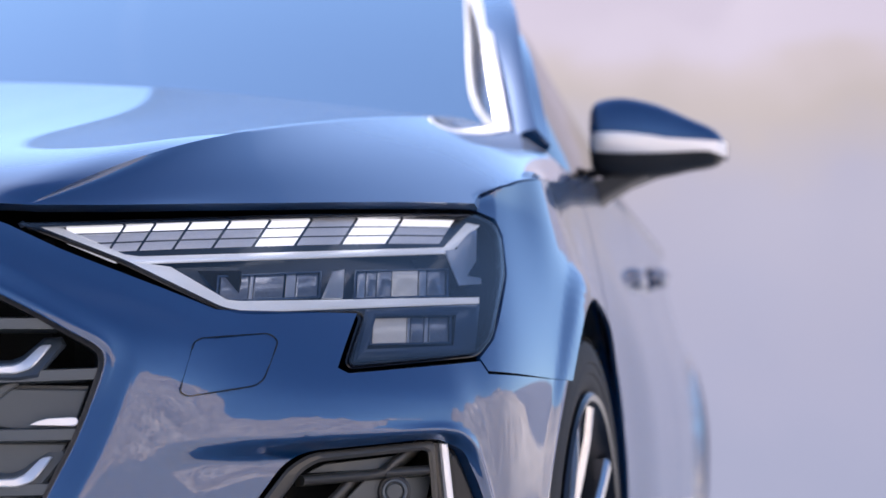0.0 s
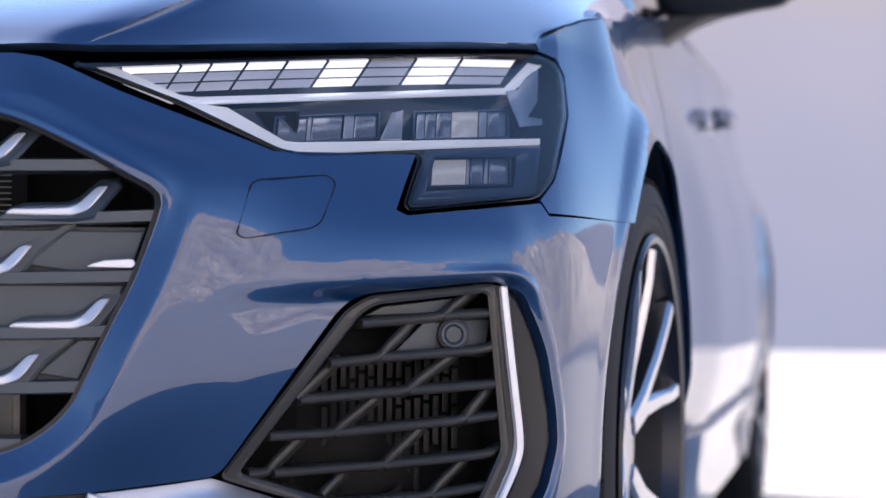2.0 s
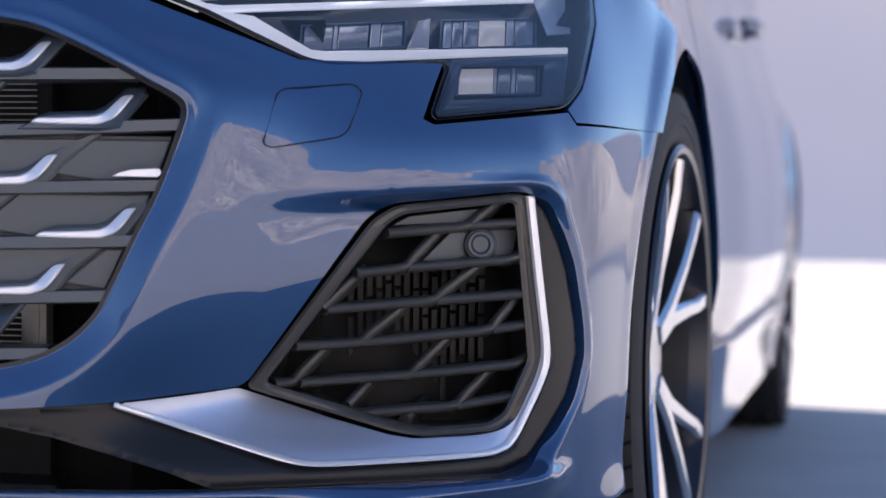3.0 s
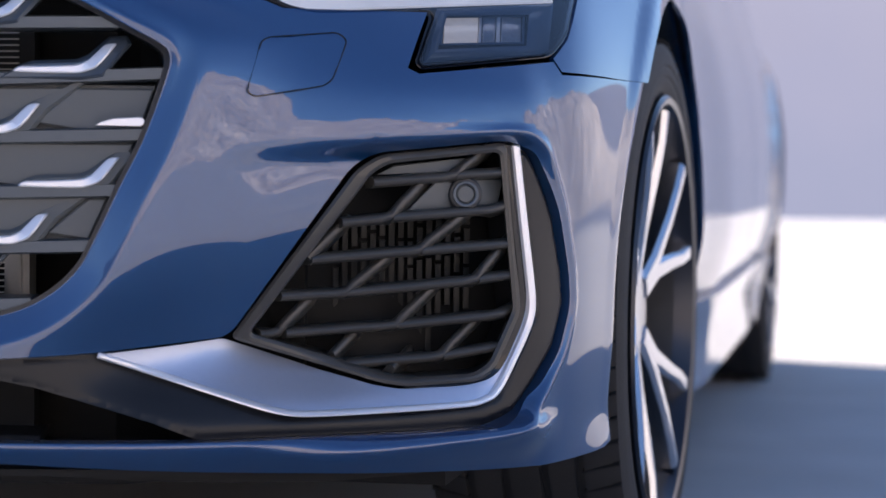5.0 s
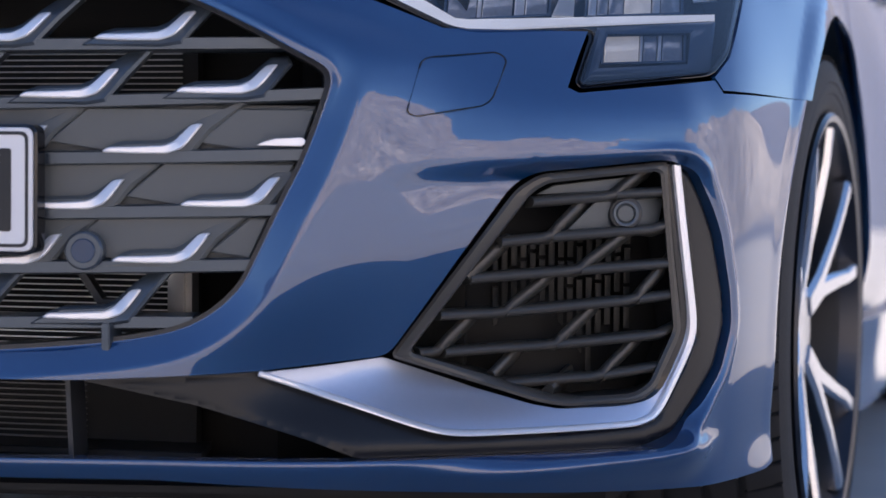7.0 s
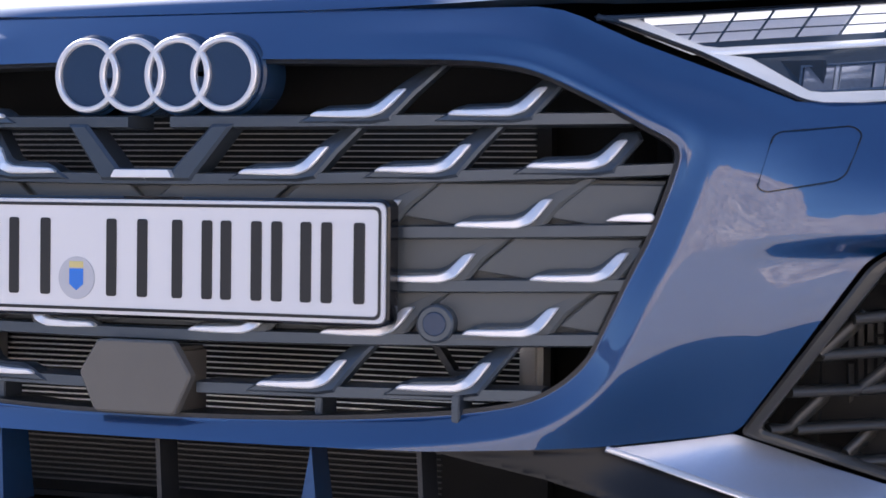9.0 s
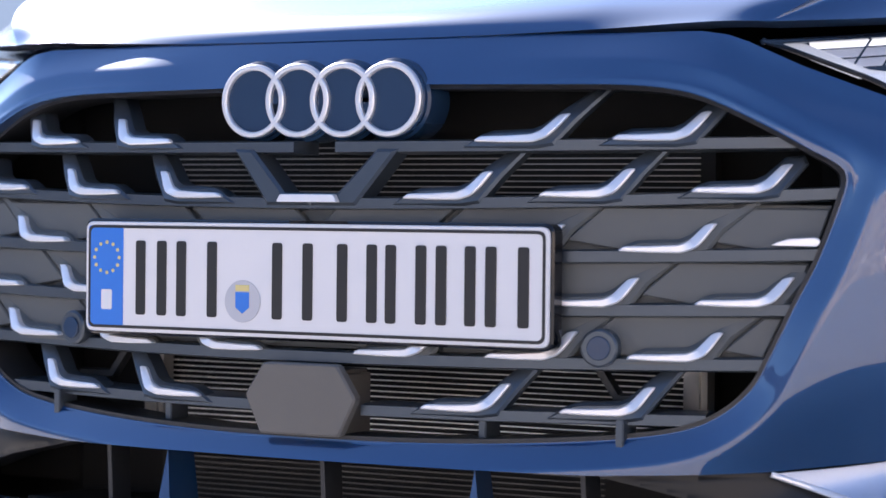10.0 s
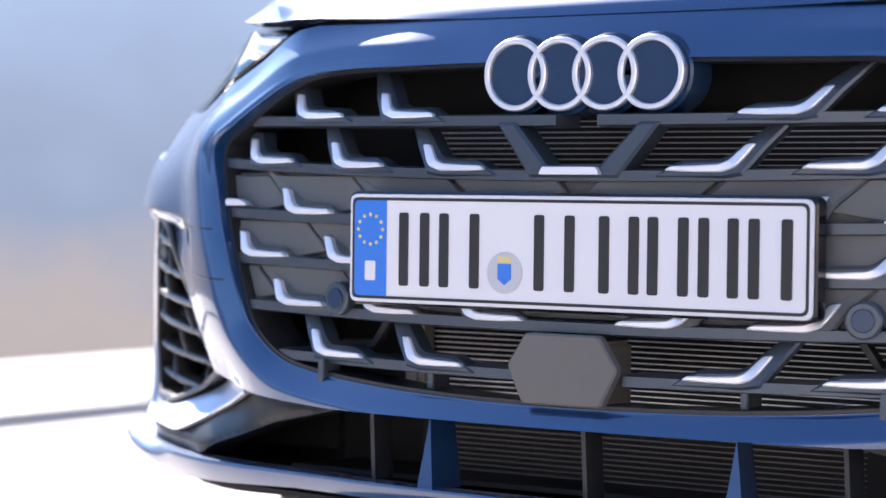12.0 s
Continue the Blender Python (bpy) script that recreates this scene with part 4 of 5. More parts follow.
# two seams across the grille frame on the car's right side
for a, b in (((-0.609, 0.507), (-0.503, 0.503)), ((-0.563, 0.453), (-0.476, 0.448))):
    line = [tuple(np.array(a) + (np.array(b) - np.array(a)) * k / 24) for k in range(25)]
    seam_at = lambda u, v, o: Vector(surf(u, v, o + float(bumper_relief(np.array([[u, v]]))[0])))
    part("seam", strip(line, 0.0016, 0.0005, 0.003, seam_at, 0.0002), GLOSSB, car, "fine shut line in the grille frame")

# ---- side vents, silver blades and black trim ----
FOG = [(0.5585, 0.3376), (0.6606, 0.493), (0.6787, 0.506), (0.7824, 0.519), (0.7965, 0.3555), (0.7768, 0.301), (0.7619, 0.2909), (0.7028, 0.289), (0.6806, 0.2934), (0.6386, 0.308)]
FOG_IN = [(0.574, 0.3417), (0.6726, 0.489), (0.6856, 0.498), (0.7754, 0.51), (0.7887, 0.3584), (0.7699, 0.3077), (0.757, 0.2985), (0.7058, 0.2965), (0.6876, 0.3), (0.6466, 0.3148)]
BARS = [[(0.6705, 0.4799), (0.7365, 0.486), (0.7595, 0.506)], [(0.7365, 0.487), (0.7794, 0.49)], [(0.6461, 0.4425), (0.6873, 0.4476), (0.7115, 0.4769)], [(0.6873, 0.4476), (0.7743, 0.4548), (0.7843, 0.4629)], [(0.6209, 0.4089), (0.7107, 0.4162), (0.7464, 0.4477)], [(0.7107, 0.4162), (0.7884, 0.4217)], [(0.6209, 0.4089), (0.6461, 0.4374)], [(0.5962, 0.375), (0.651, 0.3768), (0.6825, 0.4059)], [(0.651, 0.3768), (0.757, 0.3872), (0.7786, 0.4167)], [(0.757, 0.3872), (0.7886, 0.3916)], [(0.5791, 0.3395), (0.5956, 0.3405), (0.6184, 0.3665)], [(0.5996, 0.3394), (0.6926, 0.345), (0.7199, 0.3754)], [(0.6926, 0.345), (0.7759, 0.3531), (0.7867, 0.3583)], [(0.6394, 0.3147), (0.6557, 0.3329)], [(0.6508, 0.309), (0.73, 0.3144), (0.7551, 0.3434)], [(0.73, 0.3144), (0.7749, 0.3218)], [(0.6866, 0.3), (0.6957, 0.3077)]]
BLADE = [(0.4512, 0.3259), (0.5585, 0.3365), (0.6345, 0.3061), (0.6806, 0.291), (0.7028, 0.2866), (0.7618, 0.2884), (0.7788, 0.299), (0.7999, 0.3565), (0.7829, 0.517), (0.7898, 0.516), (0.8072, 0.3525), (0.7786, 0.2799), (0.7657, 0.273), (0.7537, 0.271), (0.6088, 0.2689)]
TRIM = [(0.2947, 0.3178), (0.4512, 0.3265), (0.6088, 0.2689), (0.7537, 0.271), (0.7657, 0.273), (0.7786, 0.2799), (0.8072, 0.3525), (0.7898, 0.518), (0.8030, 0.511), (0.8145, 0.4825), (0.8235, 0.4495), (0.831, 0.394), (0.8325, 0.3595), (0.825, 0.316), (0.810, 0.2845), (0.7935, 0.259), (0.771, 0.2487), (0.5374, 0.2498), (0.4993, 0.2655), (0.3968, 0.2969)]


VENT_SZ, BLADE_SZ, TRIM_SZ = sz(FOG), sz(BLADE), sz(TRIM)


def sunk(q):
    return -0.009 * smooth01(q[:, 0], 0.5, 0.62)


def blade_relief(p):
    q = np.abs(p * [1, 0]) + p * [0, 1]
    fall = -0.022 * smooth01(q[:, 1], 0.262, 0.350) * (1 - smooth01(q[:, 0], 0.83, 0.87)) * smooth01(q[:, 0], 0.46, 0.6)
    return sunk(q) + 0.004 - 0.002 * smooth01(q[:, 0], 0.84, 0.88) + fall


def trim_relief(p):
    q = np.abs(p * [1, 0]) + p * [0, 1]
    d = dist(q, TRIM_SZ)
    crest = 0.0042 * smooth01(d, 0.001, 0.0085) * smooth01(q[:, 0], s_of_x(0.745), s_of_x(0.79))   # ridge along the outer arm
    return sunk(q) - 0.003 * np.exp(-d / 0.004) + crest


def vents(sgn):
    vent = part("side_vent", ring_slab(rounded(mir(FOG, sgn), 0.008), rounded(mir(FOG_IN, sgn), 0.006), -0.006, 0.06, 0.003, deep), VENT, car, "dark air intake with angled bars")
    for b in BARS:
        (x0, z0), (x1, z1) = b[-2:]
        ln = math.hypot(x1 - x0, z1 - z0)
        diagonal = (z1 - z0) > 0.4 * (x1 - x0)
        more = 0.0095 if diagonal else 0.002
        pts = fine(b[:-1] + [(x1 + (x1 - x0) / ln * more, z1 + (z1 - z0) / ln * more)], 0.012, closed=False)
        part("bar", sweep([deep(x * sgn, z, -0.024 - (0.010 * max(0.0, (z - z0) / (z1 - z0)) ** 2 if diagonal else 0.0)) for x, z in pts], 0.0105, 0.022, rounded_front=True), VENT, vent)
    part("sensor_panel", slab(mir([(0.700, 0.452), (0.775, 0.458), (0.779, 0.484), (0.725, 0.482)], sgn), -0.026, 0.01, 0.001, deep), PANEL, vent)
    part("upper_panel", slab(mir([(0.676, 0.487), (0.735, 0.490), (0.750, 0.504), (0.690, 0.496)], sgn), -0.026, 0.01, 0.001, deep), PANEL, vent)
    c = deep(0.748 * sgn, 0.4695, -0.024)
    nrm = Vector((0.35 * sgn, -1, 0)).normalized()
    sensor = part("sensor", disc(c, 0.0165, 0, 0.006, dirn=nrm), BLACK, vent, "round parking sensor")
    b = lathe([(0.004, 0.0095), (0.0085, 0.0095), (0.009, 0.0105), (0.009, 0.0118), (0.0085, 0.0125), (0.004, 0.0125)], 40)
    b.transform(Matrix.Translation(c) @ nrm.to_track_quat("X", "Z").to_matrix().to_4x4())
    part("sensor_ring", b, SATIN, sensor)
    part("sensor_face", disc(c, 0.0092, 0, 0.008, dirn=nrm), PANEL, sensor)
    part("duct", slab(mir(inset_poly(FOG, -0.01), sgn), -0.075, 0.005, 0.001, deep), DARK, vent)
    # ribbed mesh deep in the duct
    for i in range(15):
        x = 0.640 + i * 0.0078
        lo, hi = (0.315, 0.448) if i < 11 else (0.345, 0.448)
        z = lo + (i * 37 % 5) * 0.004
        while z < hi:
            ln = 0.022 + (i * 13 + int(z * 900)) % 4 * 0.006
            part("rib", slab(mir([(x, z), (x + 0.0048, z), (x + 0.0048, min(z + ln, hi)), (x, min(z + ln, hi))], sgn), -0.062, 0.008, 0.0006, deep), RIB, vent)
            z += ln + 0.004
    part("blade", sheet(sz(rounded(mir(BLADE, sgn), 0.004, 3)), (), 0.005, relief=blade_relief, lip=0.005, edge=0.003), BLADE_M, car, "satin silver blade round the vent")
    on_blade = lambda x, z, o: Vector(surf(s_of_x(x), z, o + float(blade_relief(np.array([[s_of_x(x), z]]))[0])))
    # separate lighter strip draws the bright line along the blade's lower edge
    low_edge = fine(soften([BLADE[0], BLADE[14], BLADE[13], BLADE[12], BLADE[11], BLADE[10], BLADE[9]]), 0.004, closed=False)
    part("blade_edge", strip(mir(low_edge, sgn), 0.0052, 0.0062, 0.008, on_blade, 0.0015), SILVER, car, "lighter silver strip along the blade's lower edge")
    # gloss black strips beside the bright edge; the tapered inner one also paints dark reflection
    inner = fine(soften([(0.705, 0.2880), (0.7618, 0.2905), (0.7798, 0.3005), (0.8018, 0.3567), (0.7850, 0.5165)]), 0.004, closed=False)
    taper = [float(np.clip((x - 0.700) / 0.075, 0.06, 1.0)) * (1.0 if z > 0.33 else 1.45 - 1.4 * max(z - 0.30, 0) / 0.093) for x, z in inner]
    part("blade_shade", strip(mir(inner, sgn), 0.0050, 0.0012, 0.004, on_blade, 0.0004, taper if sgn > 0 else taper[::-1]), GLOSSB, car, "black strip for the gap and dark reflection inside the blade")
    groove = fine(soften([(0.700, 0.2650), (0.7545, 0.2668), (0.7675, 0.2690), (0.7822, 0.2775), (0.8114, 0.3523), (0.7942, 0.5140)]), 0.004, closed=False)
    on_trim = lambda x, z, o: Vector(surf(s_of_x(x), z, o + float(trim_relief(np.array([[s_of_x(x), z]]))[0])))
    part("groove", strip(mir(groove, sgn), 0.0032, 0.0012, 0.004, on_trim, 0.0004), GLOSSB, car, "gloss black groove beside the blade")
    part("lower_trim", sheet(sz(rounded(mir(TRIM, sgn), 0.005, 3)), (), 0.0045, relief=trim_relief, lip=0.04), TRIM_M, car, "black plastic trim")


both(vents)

# ---- lower intake ----
intake = part("lower_intake", slab(rect(-0.40, 0.40, 0.244, 0.251), -0.03, 0.09, 0.001), TRIM_M, car, "low wide intake with upright fins")
for x in (-0.165, 0.180):
    xx = x
    b = bmesh.new()
    pts = [at(xx, 0.320, -0.002), at(xx - 0.010, 0.247, 0.006), at(xx + 0.010, 0.247, 0.006), at(xx, 0.320, -0.04), at(xx - 0.010, 0.247, -0.04), at(xx + 0.010, 0.247, -0.04)]
    v = [b.verts.new(p) for p in pts]
    for f in ((0, 1, 2), (3, 5, 4), (0, 3, 4, 1), (1, 4, 5, 2), (2, 5, 3, 0)):
        b.faces.new([v[i] for i in f])
    part("fin", b, PAINT, intake, "blue upright fin", smooth=False)
for x in (-0.262, 0.012, 0.282):
    part("post", sweep([at(x, 0.320, -0.03), at(x + 0.004, 0.247, -0.03)], 0.007, 0.03), BLACK, intake)
part("splitter", sheet(sz([(0.84, 0.206), (0.654, 0.200), (0.357, 0.214), (0.0, 0.216)] + mirror([(0.84, 0.206), (0.654, 0.200), (0.357, 0.214)])[0:] + mirror([(0.84, 0.216), (0.654, 0.222), (0.357, 0.236)])[::-1] + [(0.357, 0.236), (0.654, 0.222), (0.84, 0.216)]), (), 0.02, off=-0.05, lip=0.15), DARK, car, "black underside lip")

def tray(u, v):
    """Dark panel added to close the nose from below, hiding sunlit ground beyond."""
    x = -0.80 + 1.60 * u
    y0 = float(surf(s_of_x(x), 0.225)[1]) + 0.02
    return (x, y0 + (0.75 - y0) * v, 0.222)


part("undertray", thick(grid(tray, 40, 6), 0.006), DARK, car, "black undertray")

# ---- headlights ----
LAMP2 = [(0.419, 0.7155), (0.448, 0.706), (0.516, 0.680), (0.600, 0.636), (0.623, 0.632), (0.715, 0.637), (0.704, 0.592), (0.709, 0.585), (0.814, 0.601), (0.827, 0.622),
         (0.839, 0.692), (0.838, 0.729), (0.829, 0.748), (0.809, 0.754), (0.649, 0.736), (0.511, 0.7235)]


def lampdeep(x, z, off):
    return at(x, z) + Vector((-0.22 * math.copysign(1, x), 0.98, 0)) * (-off)


TOPX = [0.462, 0.516, 0.541, 0.570, 0.602, 0.635, 0.670, 0.709, 0.749, 0.797]
LIT = {(0, c) for c in (0, 1, 2, 3, 4, 5, 7, 8)} | {(1, 5), (2, 5), (1, 7), (2, 7)}


def headlight(sgn):
    L = mir(LAMP2, sgn)
    lamp = part("headlight", ring_slab(rounded(L, 0.008), inset_poly(rounded(L, 0.008), 0.0048), -0.002, 0.05, 0.001, lampdeep), GLOSSB, car, "headlight with lit running lamps")
    part("housing", slab(rounded(inset_poly(L, 0.002), 0.008), -0.050, 0.01, 0.001, lampdeep), HOUSING, lamp)
    lens = part("lens", sheet(sz(rounded(inset_poly(L, 0.003), 0.008)), (), 0.012, off=0.001, lip=0.0), GLASS, lamp, "clear lens")
    lens.visible_shadow = False
    tray = [(0.452, 0.709), (0.512, 0.687), (0.785, 0.711), (0.806, 0.742), (0.649, 0.730), (0.511, 0.717)]
    part("tray", slab(mir(tray, sgn), -0.022, 0.01, 0.001, lampdeep), HOUSING, lamp)
    for r in range(3):
        for c in range(9):
            x0, x1 = TOPX[c], TOPX[c + 1]
            def pt(x, t):
                zt = 0.7180 + (x - 0.465) / (0.797 - 0.465) * (0.7450 - 0.7180)
                zb = 0.6875 + (x - 0.465) / (0.797 - 0.465) * (0.7150 - 0.6875)
                return (x - 0.014 * t, zt + (zb - zt) * t)
            t0, t1 = r / 3 + 0.03, (r + 1) / 3 - 0.03
            g = 0.0014
            cell = [pt(x0 + g, t0), pt(x1 - g, t0), pt(x1 - g, t1), pt(x0 + g, t1)]
            cell = clip_convex(cell, [(0.466, 0.7105), (0.520, 0.6885), (0.83, 0.716), (0.83, 0.758), (0.46, 0.724)])
            if len(cell) < 3:
                continue
            part("led_cell", slab(mir(cell, sgn), -0.018, 0.004, 0.0006, lampdeep), LED if (r, c) in LIT else UNLIT, lamp, "lit white cell" if (r, c) in LIT else "grey cell with painted spill glow")
    chrome = [([(0.426, 0.7150), (0.462, 0.7135), (0.517, 0.6900), (0.530, 0.6885), (0.792, 0.7125), (0.792, 0.7060), (0.530, 0.6815), (0.508, 0.6820)], GUIDE),
              ([(0.517, 0.681), (0.523, 0.6835), (0.556, 0.679), (0.604, 0.6485), (0.615, 0.6475), (0.816, 0.6615), (0.816, 0.6555), (0.613, 0.6365), (0.600, 0.6385)], GUIDE),
              ([(0.785, 0.711), (0.795, 0.711), (0.818, 0.741), (0.806, 0.742)], GUIDE),
              ([(0.786, 0.709), (0.797, 0.711), (0.806, 0.733), (0.815, 0.735), (0.814, 0.700), (0.806, 0.683), (0.818, 0.682), (0.818, 0.676), (0.799, 0.672)], FROST)]
    for p, m in chrome:
        part("light_guide", slab(mir(p, sgn), -0.012, 0.012, 0.0015, lampdeep), m, lamp, "silvery light guide")
    # projector modules
    for z0, z1, slope, cells in ((0.648, 0.671, 0.09, ((0.597, 0.620, PROJ), (0.6208, 0.6240, FROST), (0.6248, 0.6490, PROJ), (0.6510, 0.6590, FROST), (0.6600, 0.678, PROJ))),
                                 (0.655, 0.681, 0.09, ((0.712, 0.7185, FROST), (0.7195, 0.7280, PROJ), (0.7290, 0.7410, PROJ), (0.7420, 0.7640, WARM), (0.7655, 0.7715, FROST), (0.7725, 0.788, PROJ))),
                                 (0.611, 0.635, 0.07, ((0.7275, 0.7555, WARM), (0.7565, 0.7585, FROST), (0.7595, 0.7700, PROJ), (0.7710, 0.7740, FROST), (0.7750, 0.791, PROJ)))):
        xa, xb = cells[0][0] - 0.003, cells[-1][1] + 0.003
        up = lambda x: slope * (x - xa)
        frm = [(xa, z0 - 0.002), (xb, z0 - 0.002 + up(xb)), (xb, z1 + 0.002 + up(xb)), (xa, z1 + 0.002)]
        inn = [(xa + 0.002, z0), (xb - 0.002, z0 + up(xb)), (xb - 0.002, z1 + up(xb)), (xa + 0.002, z1)]
        mod = part("projector", ring_slab(mir(frm, sgn), mir(inn, sgn), -0.027, 0.022, 0.0008, lampdeep), HOUSING2, lamp, "projector module with glass cells")
        for x0, x1, m in cells:
            part("glass_cell", slab(mir([(x0, z0 + up(x0)), (x1, z0 + up(x1)), (x1, z1 + up(x1)), (x0, z1 + up(x0))], sgn), -0.031, 0.016, 0.0008, lampdeep), m, mod)
    part("reflector", slab(mir([(0.682, 0.653), (0.700, 0.654), (0.700, 0.683), (0.690, 0.680)], sgn), -0.02, 0.02, 0.002, lampdeep), SILVER, lamp)
    part("shelf", slab(mir([(0.545, 0.676), (0.605, 0.6475), (0.81, 0.662), (0.795, 0.704), (0.56, 0.681)], sgn), -0.046, 0.01, 0.001, lampdeep), HOUSING, lamp)
    part("lower_frame", ring_slab(mir([(0.720, 0.643), (0.711, 0.592), (0.813, 0.606), (0.817, 0.655)], sgn), mir([(0.729, 0.637), (0.723, 0.605), (0.795, 0.612), (0.797, 0.642)], sgn), -0.016, 0.03, 0.003, lampdeep), HOUSING2, lamp)


both(headlight)

# ---- wheels ----
def spoke(a, half):
    """One arm of a split spoke: from the hub to the rim, leaning by half degrees."""
    def pol(r, d, x):
        t = radians(a + d)
        return Vector((x, r * math.cos(t), r * math.sin(t)))
    pts = [pol(0.05, half * 0.15, 0.084), pol(0.10, half * 0.3, 0.092), pol(0.16, half * 0.75, 0.103), pol(0.20, half * 0.95, 0.109), pol(0.238, half * 1.0, 0.112)]
    bm = bmesh.new()
    rings = []
    for i, p in enumerate(pts):
        t = (pts[min(i + 1, 4)] - pts[max(i - 1, 0)]).normalized()
        side = t.cross(Vector((1, 0, 0))).normalized()
        w = (0.017, 0.014, 0.011, 0.010, 0.012)[i]
        rings.append([bm.verts.new(p + side * u * w + Vector((v, 0, 0))) for u, v in ((-1, -0.035), (-1, -0.006), (-0.6, 0), (0.6, 0), (1, -0.006), (1, -0.035))])
    for r, q in zip(rings, rings[1:]):
        for i in range(6):
            bm.faces.new((r[i], r[(i + 1) % 6], q[(i + 1) % 6], q[i]))
    bm.faces.new(rings[0]), bm.faces.new(rings[-1])
    return bm


TYRE = [(-0.10, 0.250), (-0.108, 0.262), (-0.112, 0.285), (-0.111, 0.305), (-0.106, 0.317), (-0.095, 0.3215)]
for g in (-0.062, -0.022, 0.022, 0.062):
    TYRE += [(g - 0.0055, 0.3233), (g - 0.0045, 0.3155), (g + 0.0045, 0.3155), (g + 0.0055, 0.3233)]
TYRE += [(0.095, 0.3215), (0.106, 0.317), (0.111, 0.305), (0.1125, 0.293), (0.1110, 0.291), (0.1125, 0.288), (0.112, 0.280), (0.1105, 0.278), (0.111, 0.275), (0.109, 0.262), (0.10, 0.250)]


def wheel():
    hub = new("wheel")
    hub.parent = car
    tagged(hub, "machined alloy wheel with split spokes")
    part("tyre", lathe(TYRE, 120), RUBBER, hub, "black low-profile tyre")
    sip = bmesh.new()
    for k in range(72):
        a = 2 * math.pi * k / 72
        for sg in (1, -1):
            b = box(sg * 0.068, sg * 0.112, -0.0011, 0.0011, -0.004, 0.0015)
            b.transform(Matrix.Rotation(a + sg * 0.02, 4, "X") @ Matrix.Translation((0, 0, 0.3212)) @ Matrix.Rotation(sg * 0.3, 4, "Z"))
            sip.from_mesh(_tmp(b))
    tagged(part("tread", sip, DARK, hub), kind="stuff")
    part("rim", lathe([(-0.1, 0.252), (0.1, 0.252), (0.112, 0.257), (0.116, 0.253), (0.114, 0.246), (0.098, 0.240), (0.06, 0.234), (0.0, 0.224), (-0.1, 0.224)], 120), DARK_ALLOY, hub)
    part("barrel", lathe([(0.09, 0.236), (0.0, 0.2235), (-0.1, 0.2235)], 96), BLACK, hub)
    for k in range(5):
        for hf in (-15, 15):
            part("spoke", spoke(90 + 72 * k, hf), ALLOY, hub)
    part("hub_cap", disc((0.055, 0, 0), 0.062, 0, 0.026, 48, 0.006, (1, 0, 0)), ALLOY, hub)
    part("brake_disc", lathe([(-0.01, 0.06), (-0.01, 0.175), (0.015, 0.175), (0.015, 0.06)], 72), DARK_ALLOY, hub)
    part("caliper", box(-0.03, 0.045, 0.10, 0.19, -0.08, 0.08, 0.012), BLACK, hub)
    return hub


def _tmp(b):
    me = bpy.data.meshes.new("tmp")
    b.to_mesh(me)
    b.free()
    return me


w0 = wheel()
w0.matrix_basis = pose(0.768, WHEELS[0], AXLE, 12, 0, -3)
for x, y, rz, rx in ((-0.744, WHEELS[0], 180, 40), (0.775, WHEELS[1], 0, 0), (-0.775, WHEELS[1], 180, 20)):
    copy_thing(w0, pose(x, y, AXLE, rx, 0, rz))
for wy in WHEELS:
    for sgn in (1, -1):
        b = lathe([(0, 0.0 + 0.05), (0, 0.372), (0.215, 0.380)], 64)
        bmesh.ops.delete(b, geom=[v for v in b.verts if v.co.z < -0.12], context="VERTS")
        b.transform(pose(0.62 * sgn, wy, AXLE, 0, 0, 0 if sgn > 0 else 180))
        part("arch_liner", b, DARK, car)

# ---- cabin ----
A_LO = (0.735, 1.36, 0.95)


def screen(u, v):
    k = u * 2 - 1
    lo = Vector((0.74 * k, 1.165 + 0.195 * k * k, 0.968 - 0.018 * k * k))
    hi = Vector((0.545 * k, 2.21 + 0.06 * k * k, 1.400 - 0.030 * k * k))
    p = lo.lerp(hi, v)
    p.z += 0.02 * math.sin(math.pi * v)
    return p


part("windscreen", grid(screen, 40, 20), COATED, car, "tinted windscreen").visible_shadow = True


def roof(u, v):
    k = u * 2 - 1
    y = 2.21 + 0.06 * k * k + v * 1.80
    z = 1.399 + 0.045 * math.sin(math.pi * min(v * 0.8, 1)) - 0.030 * k * k - 0.06 * v ** 2.5
    return (0.545 * k * (1 - 0.02 * v), y, z)


part("roof", grid(roof, 30, 30), PAINT, car, "blue roof panel")


def tail(u, v):
    k = u * 2 - 1
    a = Vector(roof(u, 1.0))
    b = Vector((0.72 * k, 4.28 - 0.08 * k * k, 0.93))
    return a.lerp(b, v)


part("rear_window", grid(tail, 20, 10), TINT, car, "tinted rear window")
part("cowl", grid(lambda u, v: (0.80 * (u * 2 - 1), 1.135 + 0.195 * (u * 2 - 1) ** 2 + 0.05 * v, 0.960 - 0.05 * abs(u * 2 - 1) ** 2.5 + 0.006 * v), 30, 3), BLACK, car)


# solid block and seats added to stop sunlight crossing the cabin
part("cabin_block", box(-0.62, 0.62, 1.45, 3.9, 0.25, 0.92, 0.05), DARK, car)
for x in (-0.34, 0.34):
    for y in (2.35, 3.2):
        part("seat_back", box(x - 0.25, x + 0.25, y, y + 0.14, 0.7, 1.14, 0.05, Matrix.Translation((0, 0.1, 0))), BLACK, car)
        part("headrest", box(x - 0.13, x + 0.13, y + 0.12, y + 0.22, 1.14, 1.28, 0.04), BLACK, car)


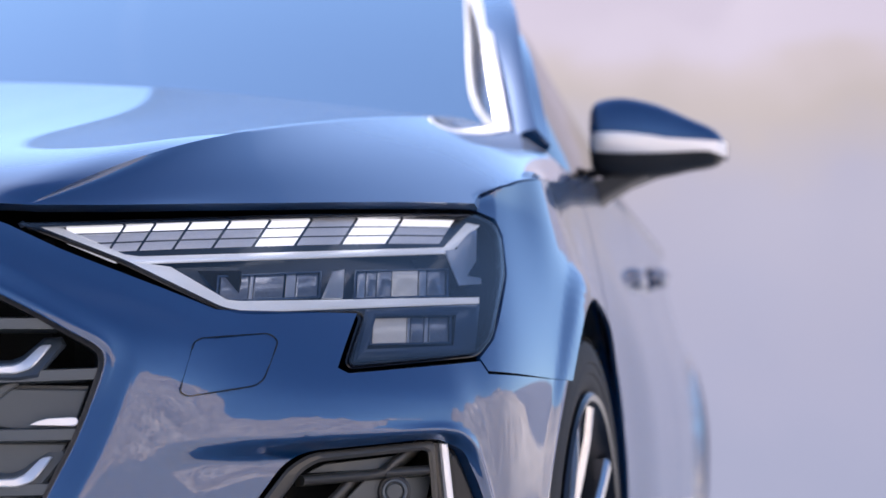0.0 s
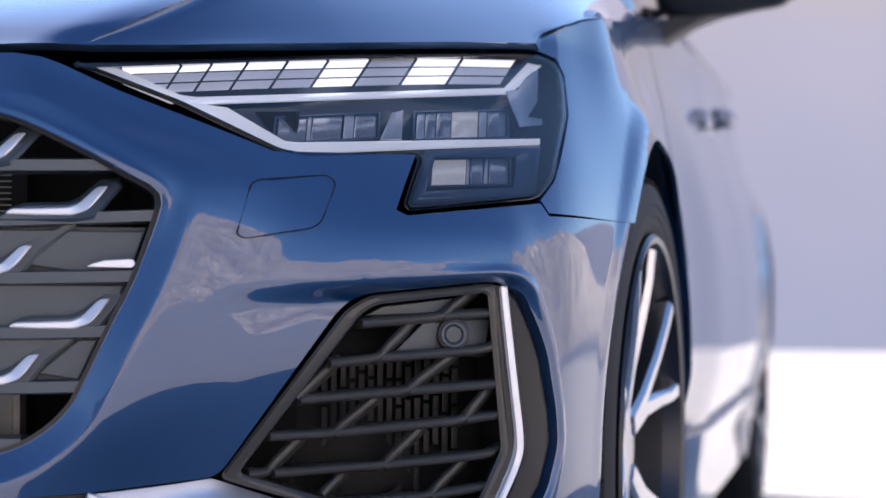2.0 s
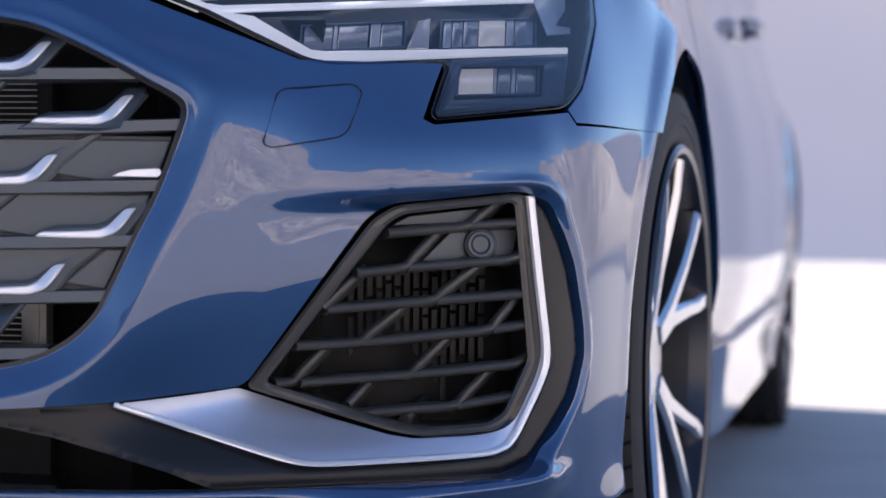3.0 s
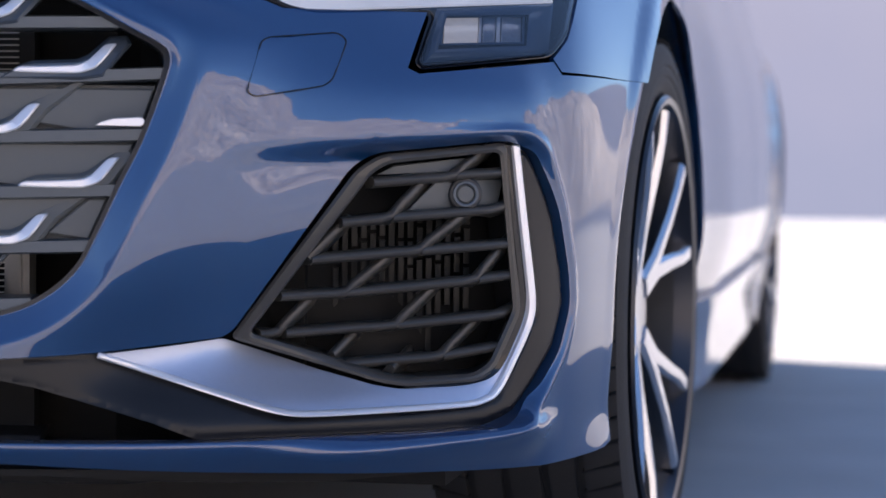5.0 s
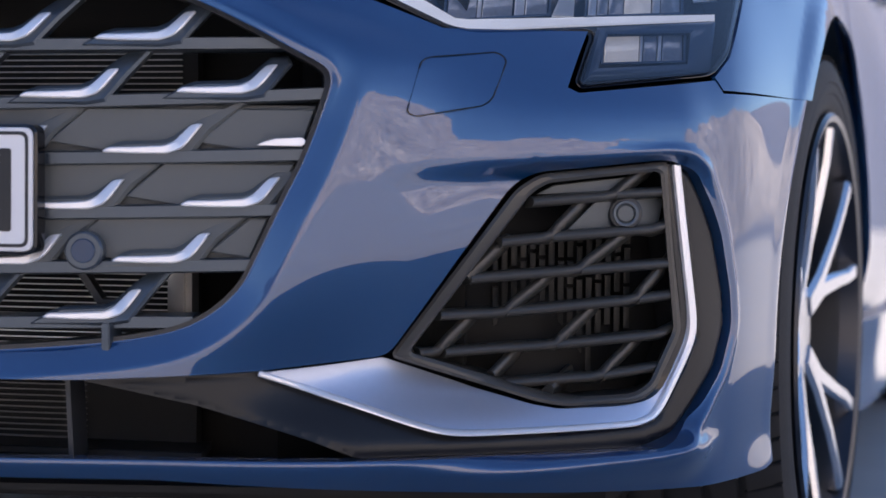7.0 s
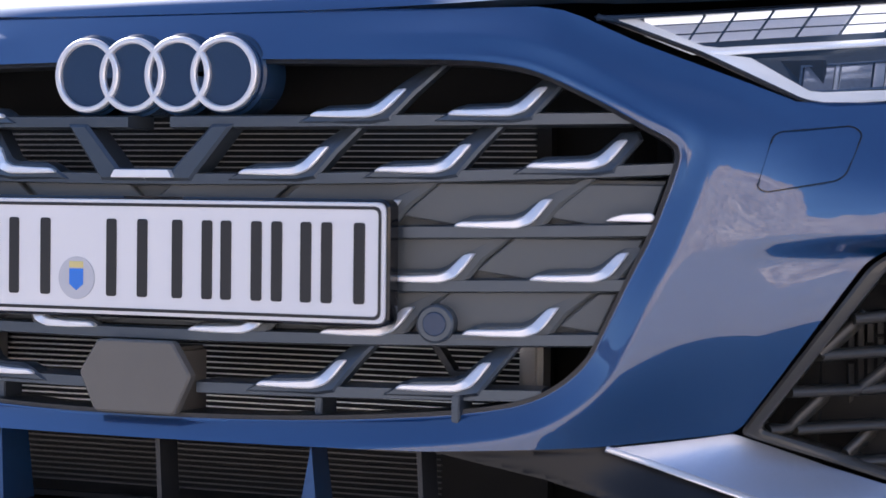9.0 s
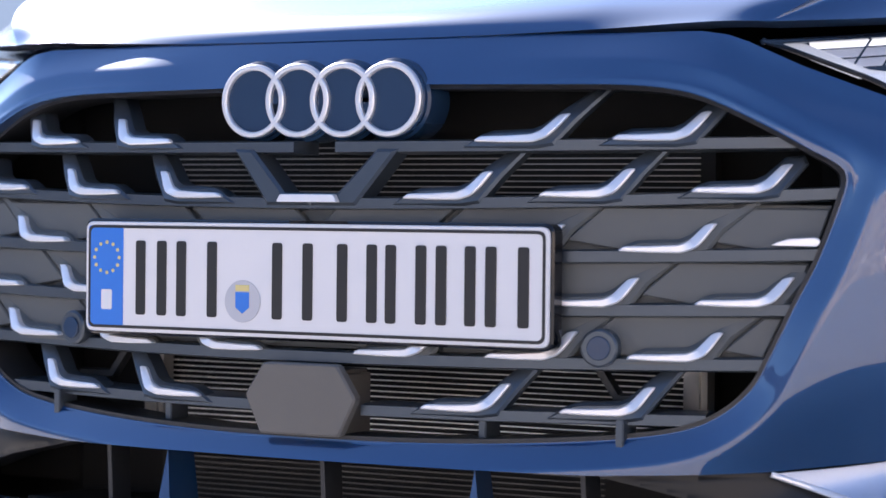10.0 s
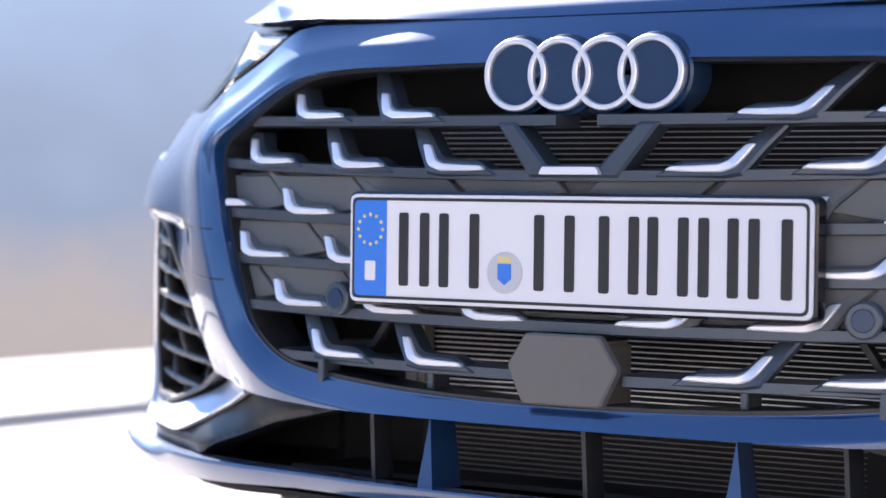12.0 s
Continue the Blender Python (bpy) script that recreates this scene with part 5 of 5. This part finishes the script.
def cabin_side(sgn):
    BELT = lambda y: Vector(surf(s_of_y(y) * sgn, shoulder(y))) + Vector((-0.012 * sgn, 0, 0.004))
    rail = lambda t: Vector((roof(1 if sgn > 0 else 0, t)))

    def glass(u, v):
        y = 1.42 + (3.75 - 1.42) * u
        lo = BELT(y)
        if u < 0.28:
            hi = Vector((A_LO[0] * sgn, A_LO[1], A_LO[2])).lerp(rail(0), u / 0.28) + Vector((0.012 * sgn, 0.05, 0))
        else:
            hi = rail((u - 0.28) / 0.72 * 0.98)
        return lo.lerp(hi, v)
    part("side_window", grid(glass, 40, 10), TINT, car, "tinted side glass")
    ends = [Vector((A_LO[0] * sgn, A_LO[1] - 0.02, A_LO[2] - 0.01)), Vector((0.66 * sgn, 1.66, 1.16)), rail(0) + Vector((0, 0, -0.005))]
    part("pillar", sweep([Vector(p) + Vector((0.014 * sgn, 0.004, 0)) for p in crom([tuple(e) for e in ends], 8)], 0.05, 0.05, depth_dir=(-0.6 * sgn, 0.75, 0.2)), PAINT, car, "blue windscreen pillar")
    part("pillar_trim", sweep([Vector(p) + Vector((-0.016 * sgn, -0.012, 0.004)) for p in crom([tuple(e) for e in ends], 8)], 0.011, 0.02, depth_dir=(-0.6 * sgn, 0.75, 0.2)), SILVER, car, "bright strip")
    part("window_trim", sweep([BELT(y) + Vector((0.006 * sgn, 0, 0.002)) for y in np.linspace(1.5, 3.6, 24)], 0.016, 0.016, depth_dir=(-sgn, 0, 0)), GLOSSB, car)
    # sill
    part("sill", sheet([(s * sgn, z) for s, z in [(s_of_y(y), z) for y, z in [(1.26, 0.30), (1.26, 0.16), (3.14, 0.16), (3.14, 0.30)]]], (), 0.03, off=0.012, lip=0.05, edge=0.03), PAINT, car, "blue side sill")
    # door handles
    for y, hz, out in ((2.12, 0.806, 0.0), (2.88, 0.862, 0.014)):
        p = Vector(surf(s_of_y(y) * sgn, hz, out))
        part("door_handle", sweep([p + Vector((dx * sgn, dy, 0)) for dx, dy in ((-0.012, -0.10), (0.010, -0.08), (0.016, 0), (0.010, 0.08), (-0.012, 0.10))], 0.024, 0.012, depth_dir=(-sgn, 0, 0)), PAINT, car, "blue pull handle")
    # mirror: shell, silver band, black foot
    prof = [(0.0, 0.70), (0.012, 0.90), (0.05, 1.0), (0.10, 0.93), (0.15, 0.74), (0.193, 0.58), (0.211, 0.30)]
    cap, band, under = bmesh.new(), bmesh.new(), bmesh.new()
    cx, cy, cz = 0.805, 1.72, 0.995
    NA = 36
    def ringpt(i, a):
        x, k = prof_c[i]
        up = max(math.sin(a), 0)
        zz = math.sin(a) * (0.068 if math.sin(a) > 0 else 0.062) * k
        yy = -math.copysign(abs(math.cos(a)) ** 0.4, math.cos(a)) * 0.062 * k - 0.008 * k if math.sin(a) > 0 else -math.cos(a) * 0.070 * k
        return (sgn * (cx + x), cy + yy + 0.003 * up * k + 0.03 * x / 0.2, cz + zz - 0.12 * x * x / 0.2 * (1 if math.sin(a) > 0 else 0.1))
    prof_c = crom(prof, 5)
    for bmx, a0, a1 in ((cap, 0.12, math.pi), (band, -0.42, 0.12), (under, -math.pi, -0.42)):
        V = [[bmx.verts.new(ringpt(i, a)) for a in np.linspace(a0, a1, 14)] for i in range(len(prof_c))]
        for r, q in zip(V, V[1:]):
            for j in range(13):
                bmx.faces.new((r[j], r[j + 1], q[j + 1], q[j]))
    m = part("door_mirror", cap, PAINT, car, "blue mirror cap with silver band")
    part("band", band, SILVER, m, "satin silver band")
    part("underside", under, BLACK, m)
    part("foot", sweep([(sgn * 0.90, 1.74, 0.948), (sgn * 0.86, 1.74, 0.938), (sgn * 0.82, 1.735, 0.918), (sgn * 0.79, 1.73, 0.895)], 0.034, 0.07, depth_dir=(0, 1, 0), taper=[0.5, 0.8, 1.0, 1.2]), BLACK, m)


both(cabin_side)


def rear_face(u, v):
    s = _s[-1] - abs(u * 2 - 1) * (_s[-1] - s_of_y(4.13))
    p = surf(s * (1 if u >= 0.5 else -1), 0.22 + 0.74 * v)
    return p


part("tailgate", grid(rear_face, 40, 16), PAINT, car, "blue tailgate and rear bumper")
